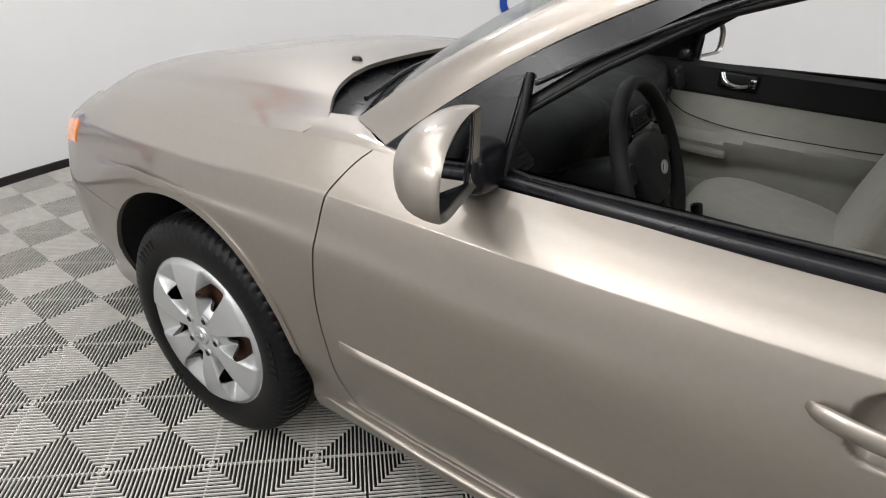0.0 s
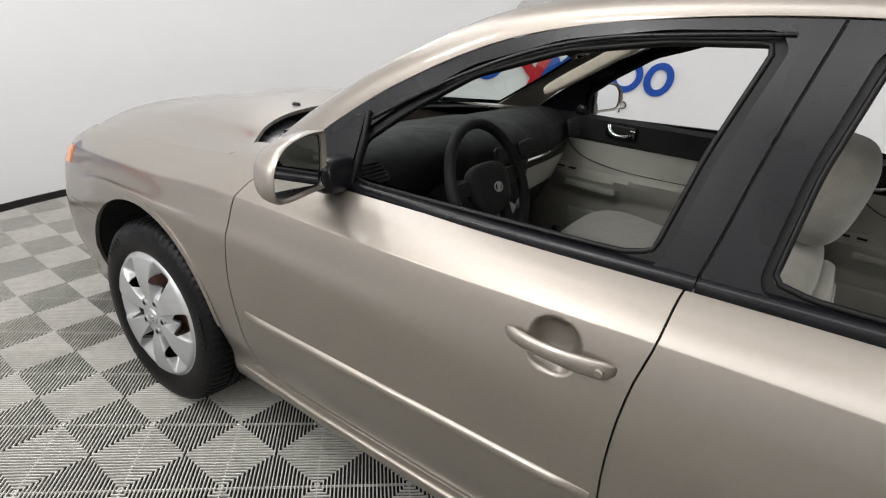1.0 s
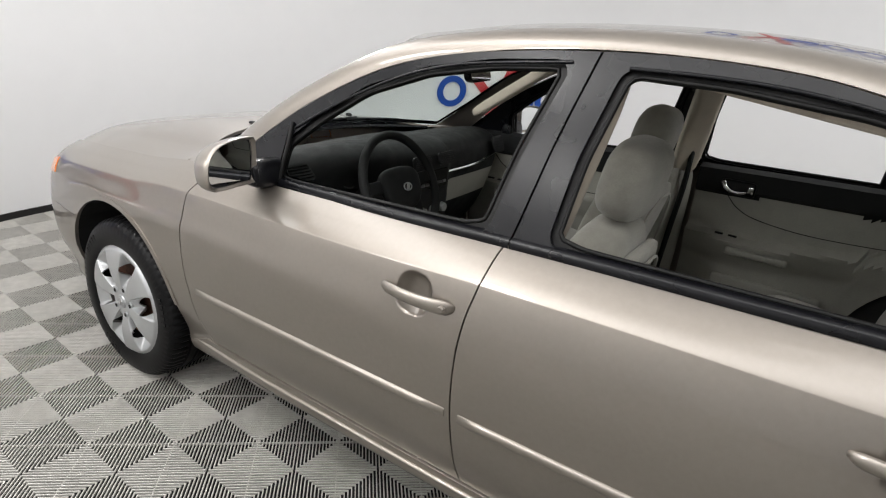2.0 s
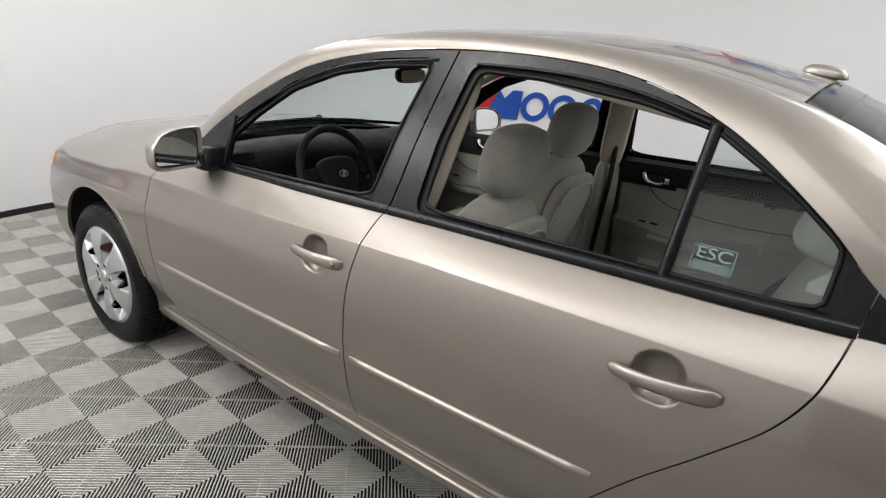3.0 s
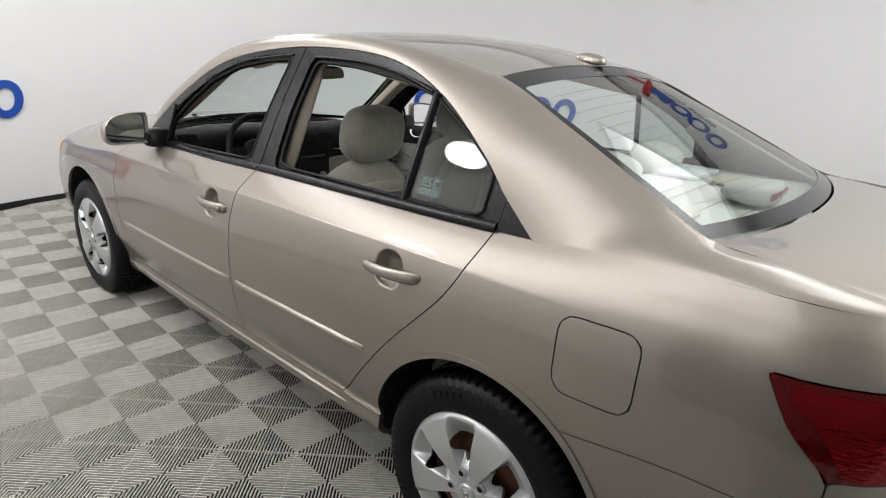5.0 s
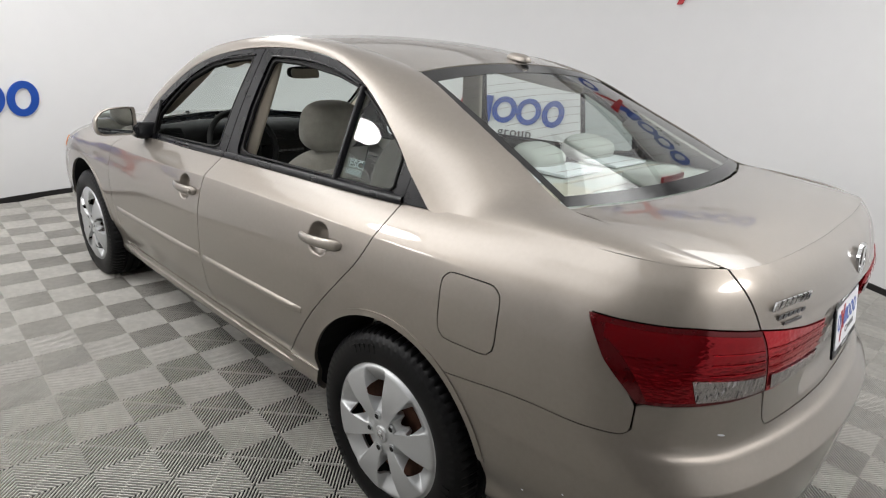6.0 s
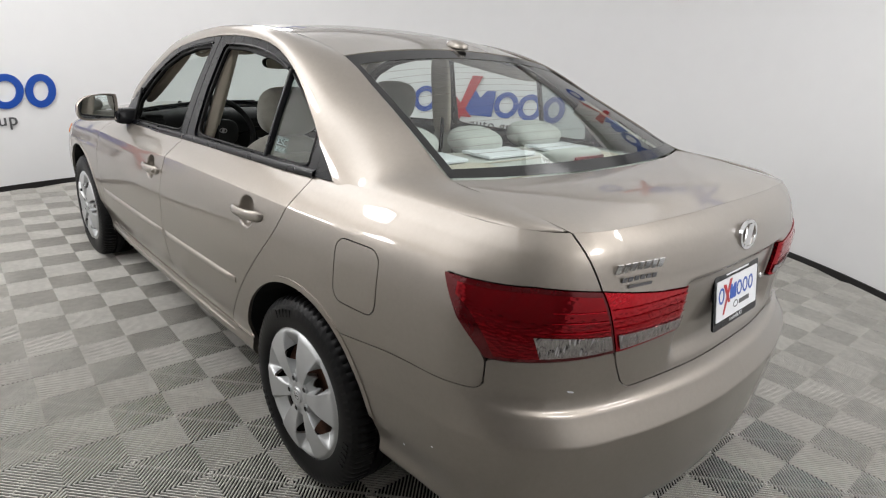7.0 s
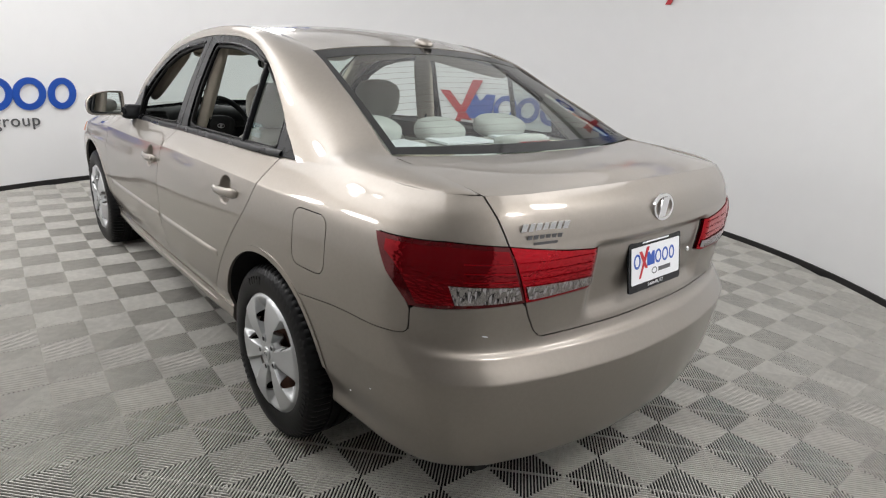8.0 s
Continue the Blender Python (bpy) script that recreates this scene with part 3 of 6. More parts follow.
def inside(f, r=0.0):
    return lambda P: f(P) - G + r


OPEN_F = smooth_poly([(0.770, 0.985), (0.776, 1.085), (0.888, 1.176), (1.038, 1.276), (1.228, 1.348), (1.422, 1.386), (1.594, 1.402), (1.543, 1.216), (1.508, 1.030)], 2, 0.07)
OPEN_R = smooth_poly([(1.698, 1.040), (1.712, 1.22), (1.750, 1.404), (1.95, 1.402), (2.19, 1.380), (2.352, 1.346), (2.525, 1.252), (2.622, 1.180), (2.618, 1.066)], 2, 0.07)
open_f, open_r = sdf(OPEN_F), sdf(OPEN_R)
FUEL = smooth_poly([(2.938, 0.757), (2.930, 0.940), (3.120, 0.946), (3.124, 0.762)], 2, 0.13)
fuel = sdf(FUEL)
# bumper seam: rises gently to its corner, then up to the lamp
bumper_seam = line((2.7, 0.655), (2.92, 0.657), (3.2, 0.690), (3.40, 0.698), (3.455, 0.702), (3.475, 0.716), (3.5, 0.74))
# rear face seams, as lines of y (left, positive) over height
lid_side = line((0.60, 0.44), (0.665, 0.47), (0.69, 0.51), (0.74, 0.545), (0.82, 0.578), (0.97, 0.632), (1.05, 0.650), (1.12, 0.655))
lamp_y = lambda P: -P[:, 1]


def run_low(P):
    """Bottom of the tail lamps by run: outer end lower."""
    return np.interp(-P[:, 1], [0.30, 0.58, 0.84, 0.90], [0.812, 0.800, 0.785, 0.780])


def run_top(P):
    return np.interp(-P[:, 1], [0.30, 0.45, 0.63, 0.76, 0.83, 0.90], [0.925, 0.937, 0.960, 0.968, 0.962, 0.958])


def lamp_out(P):
    """Inside the outer slanting end of the lamp."""
    return P[:, 0] - np.interp(P[:, 2], [0.78, 0.79, 0.87, 0.97], [3.4735, 3.470, 3.395, 3.335])


car = tagged(new("sedan_car"), "champagne metallic four-door sedan with open side windows, parked on grey tiles", "car")


def both(name, mat, parent, *args, label="", **kw):
    """The same panel on the left and on the right."""
    return [sheet(name, mat, parent, *args, mirror=m, label=label, **kw) for m in (False, True)]


fender = both("front_fender", PAINT, car, flank, (s_at(-0.88), s_at(0.72)), (0.5, 10), 110, 66, [arch(ARCH_F), ahead(door_front, -1), above(0.205), lambda P: P[:, 0] + 0.76 - 0.35 * (P[:, 2] - 0.7), lambda P: np.maximum(P[:, 2] - 0.60, P[:, 0])])
doors = {}
doors["f"] = both("front_door", PAINT, car, flank, (s_at(0.38), s_at(1.72)), (1.6, 10), 240, 150, [ahead(door_front), ahead(door_mid, -1), above(SILL)], label="champagne door panel with a body-coloured moulding")
doors["r"] = both("rear_door", PAINT, car, flank, (s_at(1.50), s_at(2.80)), (1.6, 10), 240, 150, [ahead(door_mid), ahead(door_rear, -1), above(SILL)], label="champagne door panel with a body-coloured moulding")


def quarter_region(P):
    """Behind the rear door, over the bumper seam, ahead of the lamp and the lid."""
    low = P[:, 2] - bumper_seam(P[:, 0]) - 0.0014
    low = np.where(P[:, 0] < 2.86, 1.0, low)
    return low


quarter = both("quarter_panel", PAINT, car, flank, (s_at(2.15), S_END - 0.30), (1.2, 10), 150, 64,
               [ahead(door_rear), arch(ARCH_R), above(0.24), quarter_region,
                lambda P: np.maximum(-(P[:, 0] - np.interp(P[:, 2], [0.69, 0.705, 0.72, 0.80], [3.455, 3.466, 3.4735, 3.4735])) - 0.0014, P[:, 2] - 0.79),
                lambda P: np.maximum(-lamp_out(P) - G, P[:, 2] - run_top(P) - G),
                lambda P: lamp_y(P) - lid_side(P[:, 2]) - G, outside(fuel, 0.0005)])
sheet("fuel_door", PAINT, quarter[0], flank, (s_at(2.9), s_at(3.15)), (4, 9.4), 40, 40, [inside(fuel, 0.0005)], label="square champagne fuel filler flap")
part("fuel_gap", mesh_of("fuel_gap", *[a for a in trimmed(flank, (s_at(2.9), s_at(3.15)), (4, 9.4), 40, 40, [inside(fuel, 0.006)], 0, -0.010)[:2]], DARK), DARK, quarter[0])


def bumper_region(P):
    """Under the seam, the lamps and the lid."""
    under_quarter = np.maximum(bumper_seam(P[:, 0]) - P[:, 2] - 0.0014, P[:, 0] - 3.4735 - 0.0014)
    under_lamp = run_low(P) - P[:, 2] - G
    under_lid = np.maximum(lamp_y(P) - lid_side(P[:, 2]) - G, 0.6835 - P[:, 2])
    return np.minimum(np.minimum(under_quarter, under_lamp), under_lid)


def rear_bumper_sheet(mirror):
    return trimmed(flank, (s_at(2.95), S_END), (0, 8), 150, 70, [arch(ARCH_R), lambda P: P[:, 0] - 2.80, bumper_region], 0.012, 0, mirror)


def welded(name, pair, mat, parent, label=""):
    """Left and right halves as one part."""
    verts = np.concatenate([p[0] for p in pair])
    faces = list(pair[0][1]) + [tuple(i + len(pair[0][0]) for i in q) for q in pair[1][1]]
    return part(name, mesh_of(name, verts, faces, mat, True, pair[0][2] + pair[1][2]), mat, parent, label)


rear_bumper = welded("rear_bumper", [rear_bumper_sheet(m) for m in (False, True)], PAINT, car, "champagne painted bumper with small scuffs")
lid_face = [trimmed(flank, (S_END - 0.85, S_END), (5.5, 10), 130, 80, [lambda P: lid_side(P[:, 2]) - lamp_y(P) - G, above(0.6845), lambda P: np.maximum(P[:, 2] - run_top(P), np.maximum(0.31 - lamp_y(P), run_low(P) - P[:, 2])) - G], 0.012, 0, m) for m in (False, True)]
lid = welded("boot_lid", lid_face, PAINT, car, "champagne boot lid with badges and a plate")
sheet("boot_lid_top", PAINT, lid, deck, (0, 0.998), (-1, 1), 40, 60, [], depth=0.004)
welded("front_bumper", [trimmed(flank, (0, s_at(-0.30)), (0, 7), 70, 40, [arch(ARCH_F), lambda P: np.where(P[:, 0] > -0.62, 0.60 - P[:, 2], 1.0) - G], 0.012, 0, m) for m in (False, True)], PAINT, car)
welded("nose_panel", [trimmed(flank, (0, s_at(-0.66)), (7, 10), 50, 20, [lambda P: -(P[:, 0] + 0.76 - 0.35 * (P[:, 2] - 0.7)) - G], 0.012, 0, m) for m in (False, True)], PAINT, car)
both("headlamp", HEADLAMP, car, flank, (s_at(-0.95), s_at(-0.66)), (6.4, 8.6), 30, 14, [lambda P: -(P[:, 0] + 0.80 - 0.4 * (P[:, 2] - 0.7)) - 0.001], depth=0.01, offset=0.003, label="clear wraparound headlamp")
both("side_lamp", AMBER, car, flank, (s_at(-0.74), s_at(-0.60)), (7.0, 8.1), 12, 10, [], depth=0.01, offset=0.004, label="amber corner lamp")
def at_flank(x, z, out=0.0):
    """A place on the left body side at x and height z, pushed out."""
    s = s_at(x)
    v = np.linspace(0, 10, 400)
    P = flank(np.full(400, s), v)
    k = np.argmin(np.abs(P[:, 2] - z))
    return Vector((x, P[k, 1] - out, z))


def mirrored(bm):
    """A copy of a bmesh on the other side of the car."""
    out = bm.copy()
    bmesh.ops.scale(out, vec=(1, -1, 1), verts=out.verts)
    bmesh.ops.reverse_faces(out, faces=out.faces)
    return out


def pair(name, bm, mat, parents, label=""):
    other = mirrored(bm)
    return [part(name, bm, mat, parents[0], label), part(name, other, mat, parents[1], label)]


# rolled lips of the wheel arches
for c, x0, x1, owner in ((ARCH_F, -0.50, 0.40, fender), (ARCH_R, 2.30, 3.16, quarter)):
    for side in (0, 1):
        sheet("arch_lip", PAINT, owner[side], flank, (s_at(x0), s_at(x1)), (0.4, 9), 150, 90, [lambda P: np.hypot(P[:, 0] - c[0], P[:, 2] - c[1]) - c[2] + 0.004, lambda P: c[2] + 0.016 - np.hypot(P[:, 0] - c[0], P[:, 2] - c[1]), above(0.44)], mirror=bool(side), depth=0.012, offset=0.0035)
# sills stand a little proud under the doors
both("sill_panel", PAINT, car, flank, (s_at(0.37), s_at(2.44)), (0.0, 2.4), 90, 24, [arch(ARCH_R), arch(ARCH_F), below(SILL), lambda P: P[:, 0] - 0.37 - 2.2 * np.maximum(0, P[:, 2] - 0.295), lambda P: 2.42 - P[:, 0]], depth=0.02, offset=0.006, label="champagne sill panel")

edge_run = [at_flank(x, 0.316 + 0.016 * (x - 0.43)) + Vector((0, -0.0065, 0)) for x in np.linspace(0.415, 2.20, 12)]
pair("sill_edge", tube([tuple(p) for p in edge_run], lambda u: 0.0075 * min(1.0, 0.25 + 14 * min(u, 1 - u)), segments=8, n=60), TRIMPAINT, (car, car), "raised edge along the sill")
both("roof_rail", PAINT, car, rail, (0, 0.990), (0, 1), 140, 24, [], depth=0.003)
hood = sheet("hood", PAINT, car, hood_sheet, (0, 1), (-1, 1), 60, 70, [], label="champagne hood with two washer nozzles")
roof = sheet("roof", PAINT, car, roof_sheet, (0, 1), (-0.993, 0.993), 60, 60, [])
# glazing with its black printed border
for nm, sf, mt, inset in (("windscreen", windscreen, GLASS, 0.05), ("rear_window", backlight, GLASS, 0.075)):
    pane = sheet(nm, mt, car, sf, (0, 1), (-1, 1), 30, 40, [], depth=0.004, label="clear sloping glass with a black border")
    pane.visible_shadow = False
    v, f, n = [], [], []
    for s0, s1, t0, t1 in ((0, 1, -1, -1 + inset * 0.55), (0, 1, 1 - inset * 0.55, 1), (0, inset * (1.1 if nm == "rear_window" else 0.9), -1, 1), (1 - inset * 0.9, 1, -1, 1)):
        a, b, c = trimmed(sf, (s0, s1), (t0, t1), 24, 24, [], 0, 0.0012)
        f += [tuple(i + len(v) for i in q) for q in b]
        v += list(a)
        n += list(c)
    part("glass_border", mesh_of("glass_border", v, f, FRIT, True, n), FRIT, pane)

# black window frames on the doors
for side in (0, 1):
    kw = dict(mirror=bool(side), depth=0.03)
    sheet("window_frame", BLACK, doors["f"][side], upper, (0.42, 1.72), (0.95, 1.48), 130, 60, [lambda P: black_top(P[:, 0]) - P[:, 2] - 0.003, lambda P: P[:, 2] - belt(P[:, 0]) + 0.001, outside(open_f, -0.018), lambda P: pillar_mid(P[:, 2]) - P[:, 0] - 0.003, lambda P: P[:, 0] - 0.50], label="satin black window frame", **kw)
    sheet("window_frame", BLACK, doors["r"][side], upper, (1.55, 2.90), (0.98, 1.48), 130, 60, [lambda P: black_top(P[:, 0]) - P[:, 2] - 0.003, lambda P: P[:, 2] - belt(P[:, 0]) + 0.001, outside(open_r, -0.016), lambda P: P[:, 0] - pillar_mid(P[:, 2]) - 0.003, lambda P: 2.6755 + 0.12 * (P[:, 2] - 1.05) - P[:, 0]], label="satin black window frame", **kw)
    sheet("quarter_trim", BLACK, quarter[side], upper, (2.6, 2.90), (1.0, 1.30), 40, 40, [lambda P: black_top(P[:, 0]) - P[:, 2] - 0.003, lambda P: P[:, 2] - belt(P[:, 0]) + 0.001, lambda P: P[:, 0] - 2.678 - 0.12 * (P[:, 2] - 1.05)], mirror=bool(side), depth=0.02, offset=0.001, label="black triangular trim behind the rear door")
    # black sheet added behind the door gap to stand in for its shade
    sheet("pillar_backing", RUBBER, car, upper, (1.54, 1.74), (0.985, 1.46), 40, 30, [lambda P: 0.018 - np.abs(P[:, 0] - pillar_mid(P[:, 2])), lambda P: black_top(P[:, 0]) - P[:, 2] - 0.004], mirror=bool(side), depth=0.002, offset=-0.010, label="black backing sheet added to keep the gap between the doors dark")
    for key, shape, x0, x1 in (("f", open_f, 0.70, 1.72), ("r", open_r, 1.62, 2.72)):
        sheet("seal_band", RUBBER, doors[key][side], upper, (x0, x1), (0.95, 1.48), 120, 60, [outside(shape, 0.002), lambda P: shape(P) + 0.024, lambda P: P[:, 2] - belt(P[:, 0]) + 0.001], mirror=bool(side), depth=0.012, offset=-0.011, label="black rubber seal sunk round the opening")

# ---- outside parts of the car ----
def moulding(x0, x1):
    """A rounded strip along the door, thin at its ends."""
    bm = bmesh.new()
    rings = []
    n = 30
    for i in range(n):
        u = i / (n - 1)
        x = x0 + (x1 - x0) * u
        z = 0.552 + 0.052 * (x - 0.5) / 1.8
        end = min(1.0, 12 * min(u, 1 - u) + 0.25)
        base = at_flank(x, z)
        prof = [(-0.0125, -0.002), (-0.012, 0.006), (-0.008, 0.0090), (0.0045, 0.0095), (0.0108, 0.0055), (0.0125, -0.002)]
        rings.append([bm.verts.new((x, base.y - max(o, -0.002) * (end if o > 0 else 1), z + dz)) for dz, o in prof])
    for a, b in zip(rings, rings[1:]):
        for k in range(5):
            bm.faces.new((a[k], b[k], b[k + 1], a[k + 1]))
    bm.faces.new(rings[0])
    bm.faces.new(rings[-1][::-1])
    bmesh.ops.recalc_face_normals(bm, faces=bm.faces)
    return smooth_mesh(bm, 0.8)


pair("moulding", moulding(0.50, 1.535), TRIMPAINT, doors["f"], "body-coloured rubbing strip")
pair("moulding", moulding(1.575, 2.315), TRIMPAINT, doors["r"], "body-coloured rubbing strip")


def handle(cx, cz, rise):
    """A pull handle: a tapering bar standing off the door, its ends sunk in."""
    n = 24
    bm = bmesh.new()
    rings = []
    for i in range(n):
        u = i / (n - 1)
        x = cx - 0.100 + 0.222 * u
        z = cz + rise * (u - 0.5) - 0.003
        y = at_flank(1.30 if cx < 2 else 2.29, z).y
        y = y + (at_flank(1.53 if cx < 2 else 2.515, z).y - y) * u
        bow = math.sin(math.pi * min(1, max(0, u))) ** 0.5
        h = (0.014 + 0.006 * u) * (min(1, 9 * u + 0.15) * min(1, 9 * (1 - u) + 0.15)) ** 0.5
        off = -0.004 + 0.026 * bow
        th = 0.010
        ring = []
        for k in range(12):
            a = 2 * math.pi * k / 12
            ring.append(bm.verts.new((x, y - off - th * math.cos(a) * (0.7 + 0.3 * bow), z + h * math.sin(a))))
        rings.append(ring)
    for a, b in zip(rings, rings[1:]):
        for k in range(12):
            bm.faces.new((a[k], b[k], b[(k + 1) % 12], a[(k + 1) % 12]))
    bm.faces.new(rings[0])
    bm.faces.new(rings[-1][::-1])
    bmesh.ops.recalc_face_normals(bm, faces=bm.faces)
    return smooth_mesh(bm, 1.2)


hf = pair("door_handle", handle(1.405, 0.858, 0.004), TRIMPAINT, doors["f"], "body-coloured pull handle")
pair("door_handle", handle(2.397, 0.886, 0.014), TRIMPAINT, doors["r"], "body-coloured pull handle")
lock = lathe([(0.0005, -0.002), (0.0065, -0.002), (0.0075, -0.001), (0.0085, 0.004), (0.010, 0.004), (0.010, 0.008)], 20)
bmesh.ops.translate(lock, vec=(1.503, at_flank(1.5, 0.858).y - 0.026, 0.857), verts=lock.verts)
part("key_lock", lock, TRIMPAINT, hf[0], "round key lock")


def belt_strip(x0, x1):
    """Black weather strip along the foot of the window."""
    bm = bmesh.new()
    rings = []
    for i in range(36):
        x = x0 + (x1 - x0) * i / 35
        z = float(belt(x))
        y = -float(belt_y(x))
        prof = [(0.010, -0.006), (-0.005, -0.006), (-0.008, 0.002), (-0.006, 0.012), (0.000, 0.018), (0.016, 0.021), (0.028, 0.012)]
        rings.append([bm.verts.new((x, y + dy, z + dz)) for dy, dz in prof])
    for a, b in zip(rings, rings[1:]):
        for k in range(6):
            bm.faces.new((a[k], b[k], b[k + 1], a[k + 1]))
    bmesh.ops.recalc_face_normals(bm, faces=bm.faces)
    return smooth_mesh(bm, 0.9)


pair("belt_seal", belt_strip(0.72, 1.5935), BLACK, doors["f"], "black weather strip")
pair("belt_seal", belt_strip(1.5965, 2.676), BLACK, doors["r"], "black weather strip")


def rim_tube(outline, inset, radius, shade, n=120, y_in=0.012):
    """A seal that follows a closed outline on the cabin side."""
    pts = np.array(outline)
    c = pts.mean(0)
    pts = c + (pts - c) * inset
    closed = np.vstack([pts, pts[:1]])
    seg = np.r_[0, np.cumsum(np.hypot(*np.diff(closed, axis=0).T))]
    q = np.stack([np.interp(np.linspace(0, seg[-1], n, endpoint=False), seg, closed[:, i]) for i in (0, 1)], 1)
    P = upper(q[:, 0], q[:, 1])
    bm = bmesh.new()
    rings = []
    for i in range(n):
        t = Vector(P[(i + 1) % n] - P[i - 1]).normalized()
        a = t.cross(Vector((0, -1, 0.35))).normalized()
        b = a.cross(t)
        o = Vector(P[i]) + Vector((0, y_in, 0))
        rings.append([bm.verts.new(o + a * math.cos(k * math.pi / 3) * radius + b * math.sin(k * math.pi / 3) * radius) for k in range(6)])
    for i in range(n):
        r0, r1 = rings[i], rings[(i + 1) % n]
        for k in range(6):
            bm.faces.new((r0[k], r0[(k + 1) % 6], r1[(k + 1) % 6], r1[k]))
    bmesh.ops.recalc_face_normals(bm, faces=bm.faces)
    return smooth_mesh(bm, 1.2)


for key, run in (("f", ((0.79, 1.140), (0.90, 1.208), (1.02, 1.275), (1.16, 1.338), (1.30, 1.378), (1.45, 1.400), (1.615, 1.418))), ("r", ((1.745, 1.418), (1.90, 1.420), (2.05, 1.414), (2.20, 1.394), (2.34, 1.358)))):
    bead = [tuple(upper(np.array([a]), np.array([b]))[0] + (0, -0.0015, 0)) for a, b in run]
    pair("frame_bead", tube(bead, 0.0042, segments=8, n=48), BLACK, doors[key], "glossy black bead along the window frame")
pair("window_seal", rim_tube(OPEN_F, 0.997, 0.0055, RUBBER), RUBBER, doors["f"], "black rubber glass channel")
pair("window_seal", rim_tube(OPEN_R, 0.997, 0.0055, RUBBER), RUBBER, doors["r"], "black rubber glass channel")
# bar before the fixed quarter pane, and the pane
bar_low, bar_top = upper(np.array([2.338, 2.352]), np.array([1.052, 1.352]))
bar = tube([bar_low + (0, 0.010, 0), (bar_low + bar_top) / 2 + (0, 0.008, 0), bar_top + (0, 0.010, 0)], 0.013, segments=8, n=8)
pair("divider_bar", bar, BLACK, doors["r"], "black bar before the fixed pane")
for side in (0, 1):
    q = sheet("quarter_pane", TINT, doors["r"][side], upper, (2.33, 2.66), (1.04, 1.38), 16, 16, [inside(open_r, 0.012), lambda P: P[:, 0] - 2.345], mirror=bool(side), depth=0.003, offset=-0.014, label="fixed clear quarter glass")
    q.visible_shadow = False


def words(name, text, size, mat, parent, m, depth=0.0004, squeeze=1.0):
    """Flat lettering in the built-in font, made a mesh."""
    cu = bpy.data.curves.new(name, "FONT")
    cu.body, cu.size, cu.extrude, cu.align_x, cu.align_y = text, size, depth, "CENTER", "CENTER"
    tmp = bpy.data.objects.new(name, cu)
    scene.collection.objects.link(tmp)
    me = bpy.data.meshes.new_from_object(tmp.evaluated_get(bpy.context.evaluated_depsgraph_get()))
    bpy.data.objects.remove(tmp)
    me.transform(m @ Matrix.Diagonal((squeeze, 1, 1, 1)))
    me.materials.clear()
    me.materials.append(mat)
    return part(name, me, mat, parent)


# sticker on the quarter pane: a frame, three letters, small bars
sp = upper(np.array([2.420]), np.array([1.108]))[0]
stick = Matrix.Translation((sp[0], sp[1] + 0.0115, sp[2])) @ pose(0, 0, 0, 70, 0, 0) @ Matrix.Scale(0.72, 4)
st = part("window_sticker", box((0.108, 0.0022, 0.0006)), STICKER, doors["r"][0], "pale sticker with three letters")
bms = []
for cx, cy, sx, sy in ((0, 0.034, 0.110, 0.002), (0, -0.034, 0.110, 0.002), (-0.054, 0, 0.002, 0.068), (0.054, 0, 0.002, 0.068), (0, -0.012, 0.096, 0.0025), (0, -0.018, 0.096, 0.0025), (0, -0.024, 0.096, 0.0025), (0, -0.029, 0.096, 0.002)):
    bms.append(box((sx, sy, 0.0005), (cx, cy, 0)))
old = st.data
bm = join(*bms)
bmesh.ops.transform(bm, matrix=stick, verts=bm.verts)
bm.to_mesh(old)
words("sticker_letters", "ESC", 0.046, STICKER, st, stick @ Matrix.Translation((0, 0.012, 0)), 0.0003, 1.25)

# door mirrors: a domed shell, a painted lip, a black recess and the glass
MIRROR_FOOT, MIRROR_WIDE, MIRROR_TALL = Vector((0.767, -0.846, 0.984)), Vector((0.054, -0.205, 0.012)), Vector((-0.010, 0.006, 0.138))
MIRROR_RIM = smooth_poly([(0.0, 0.03), (0.0, 0.97), (0.10, 1.0), (0.42, 0.99), (0.78, 0.88), (0.97, 0.62), (1.0, 0.30), (0.95, 0.05), (0.80, -0.03), (0.35, 0.0), (0.08, 0.0)], 2, 0.25)
MIRROR_BACK = MIRROR_TALL.cross(MIRROR_WIDE).normalized()
if MIRROR_BACK.x < 0:
    MIRROR_BACK = -MIRROR_BACK


def mirror_ring(bm, shrink, back, lean=0.0, drop=0.0, turn=0.0):
    """The rim's outline, shrunk round its middle and moved along the face's normal."""
    out = []
    for u, w in MIRROR_RIM:
        u2, w2 = 0.5 + (u - 0.5) * shrink + lean, 0.5 + (w - 0.5) * shrink + drop
        out.append(bm.verts.new(MIRROR_FOOT + MIRROR_WIDE * u2 + MIRROR_TALL * w2 + MIRROR_BACK * (back - turn * u2)))
    return out


def mirror_skin(rings, cap):
    bm = bmesh.new()
    loops = [mirror_ring(bm, *r) for r in rings]
    for a, b in zip(loops, loops[1:]):
        for k in range(len(a)):
            bm.faces.new((a[k], a[(k + 1) % len(a)], b[(k + 1) % len(b)], b[k]))
    if cap:
        bm.faces.new(loops[-1])
    bmesh.ops.recalc_face_normals(bm, faces=bm.faces)
    return smooth_mesh(bm, 0.9)


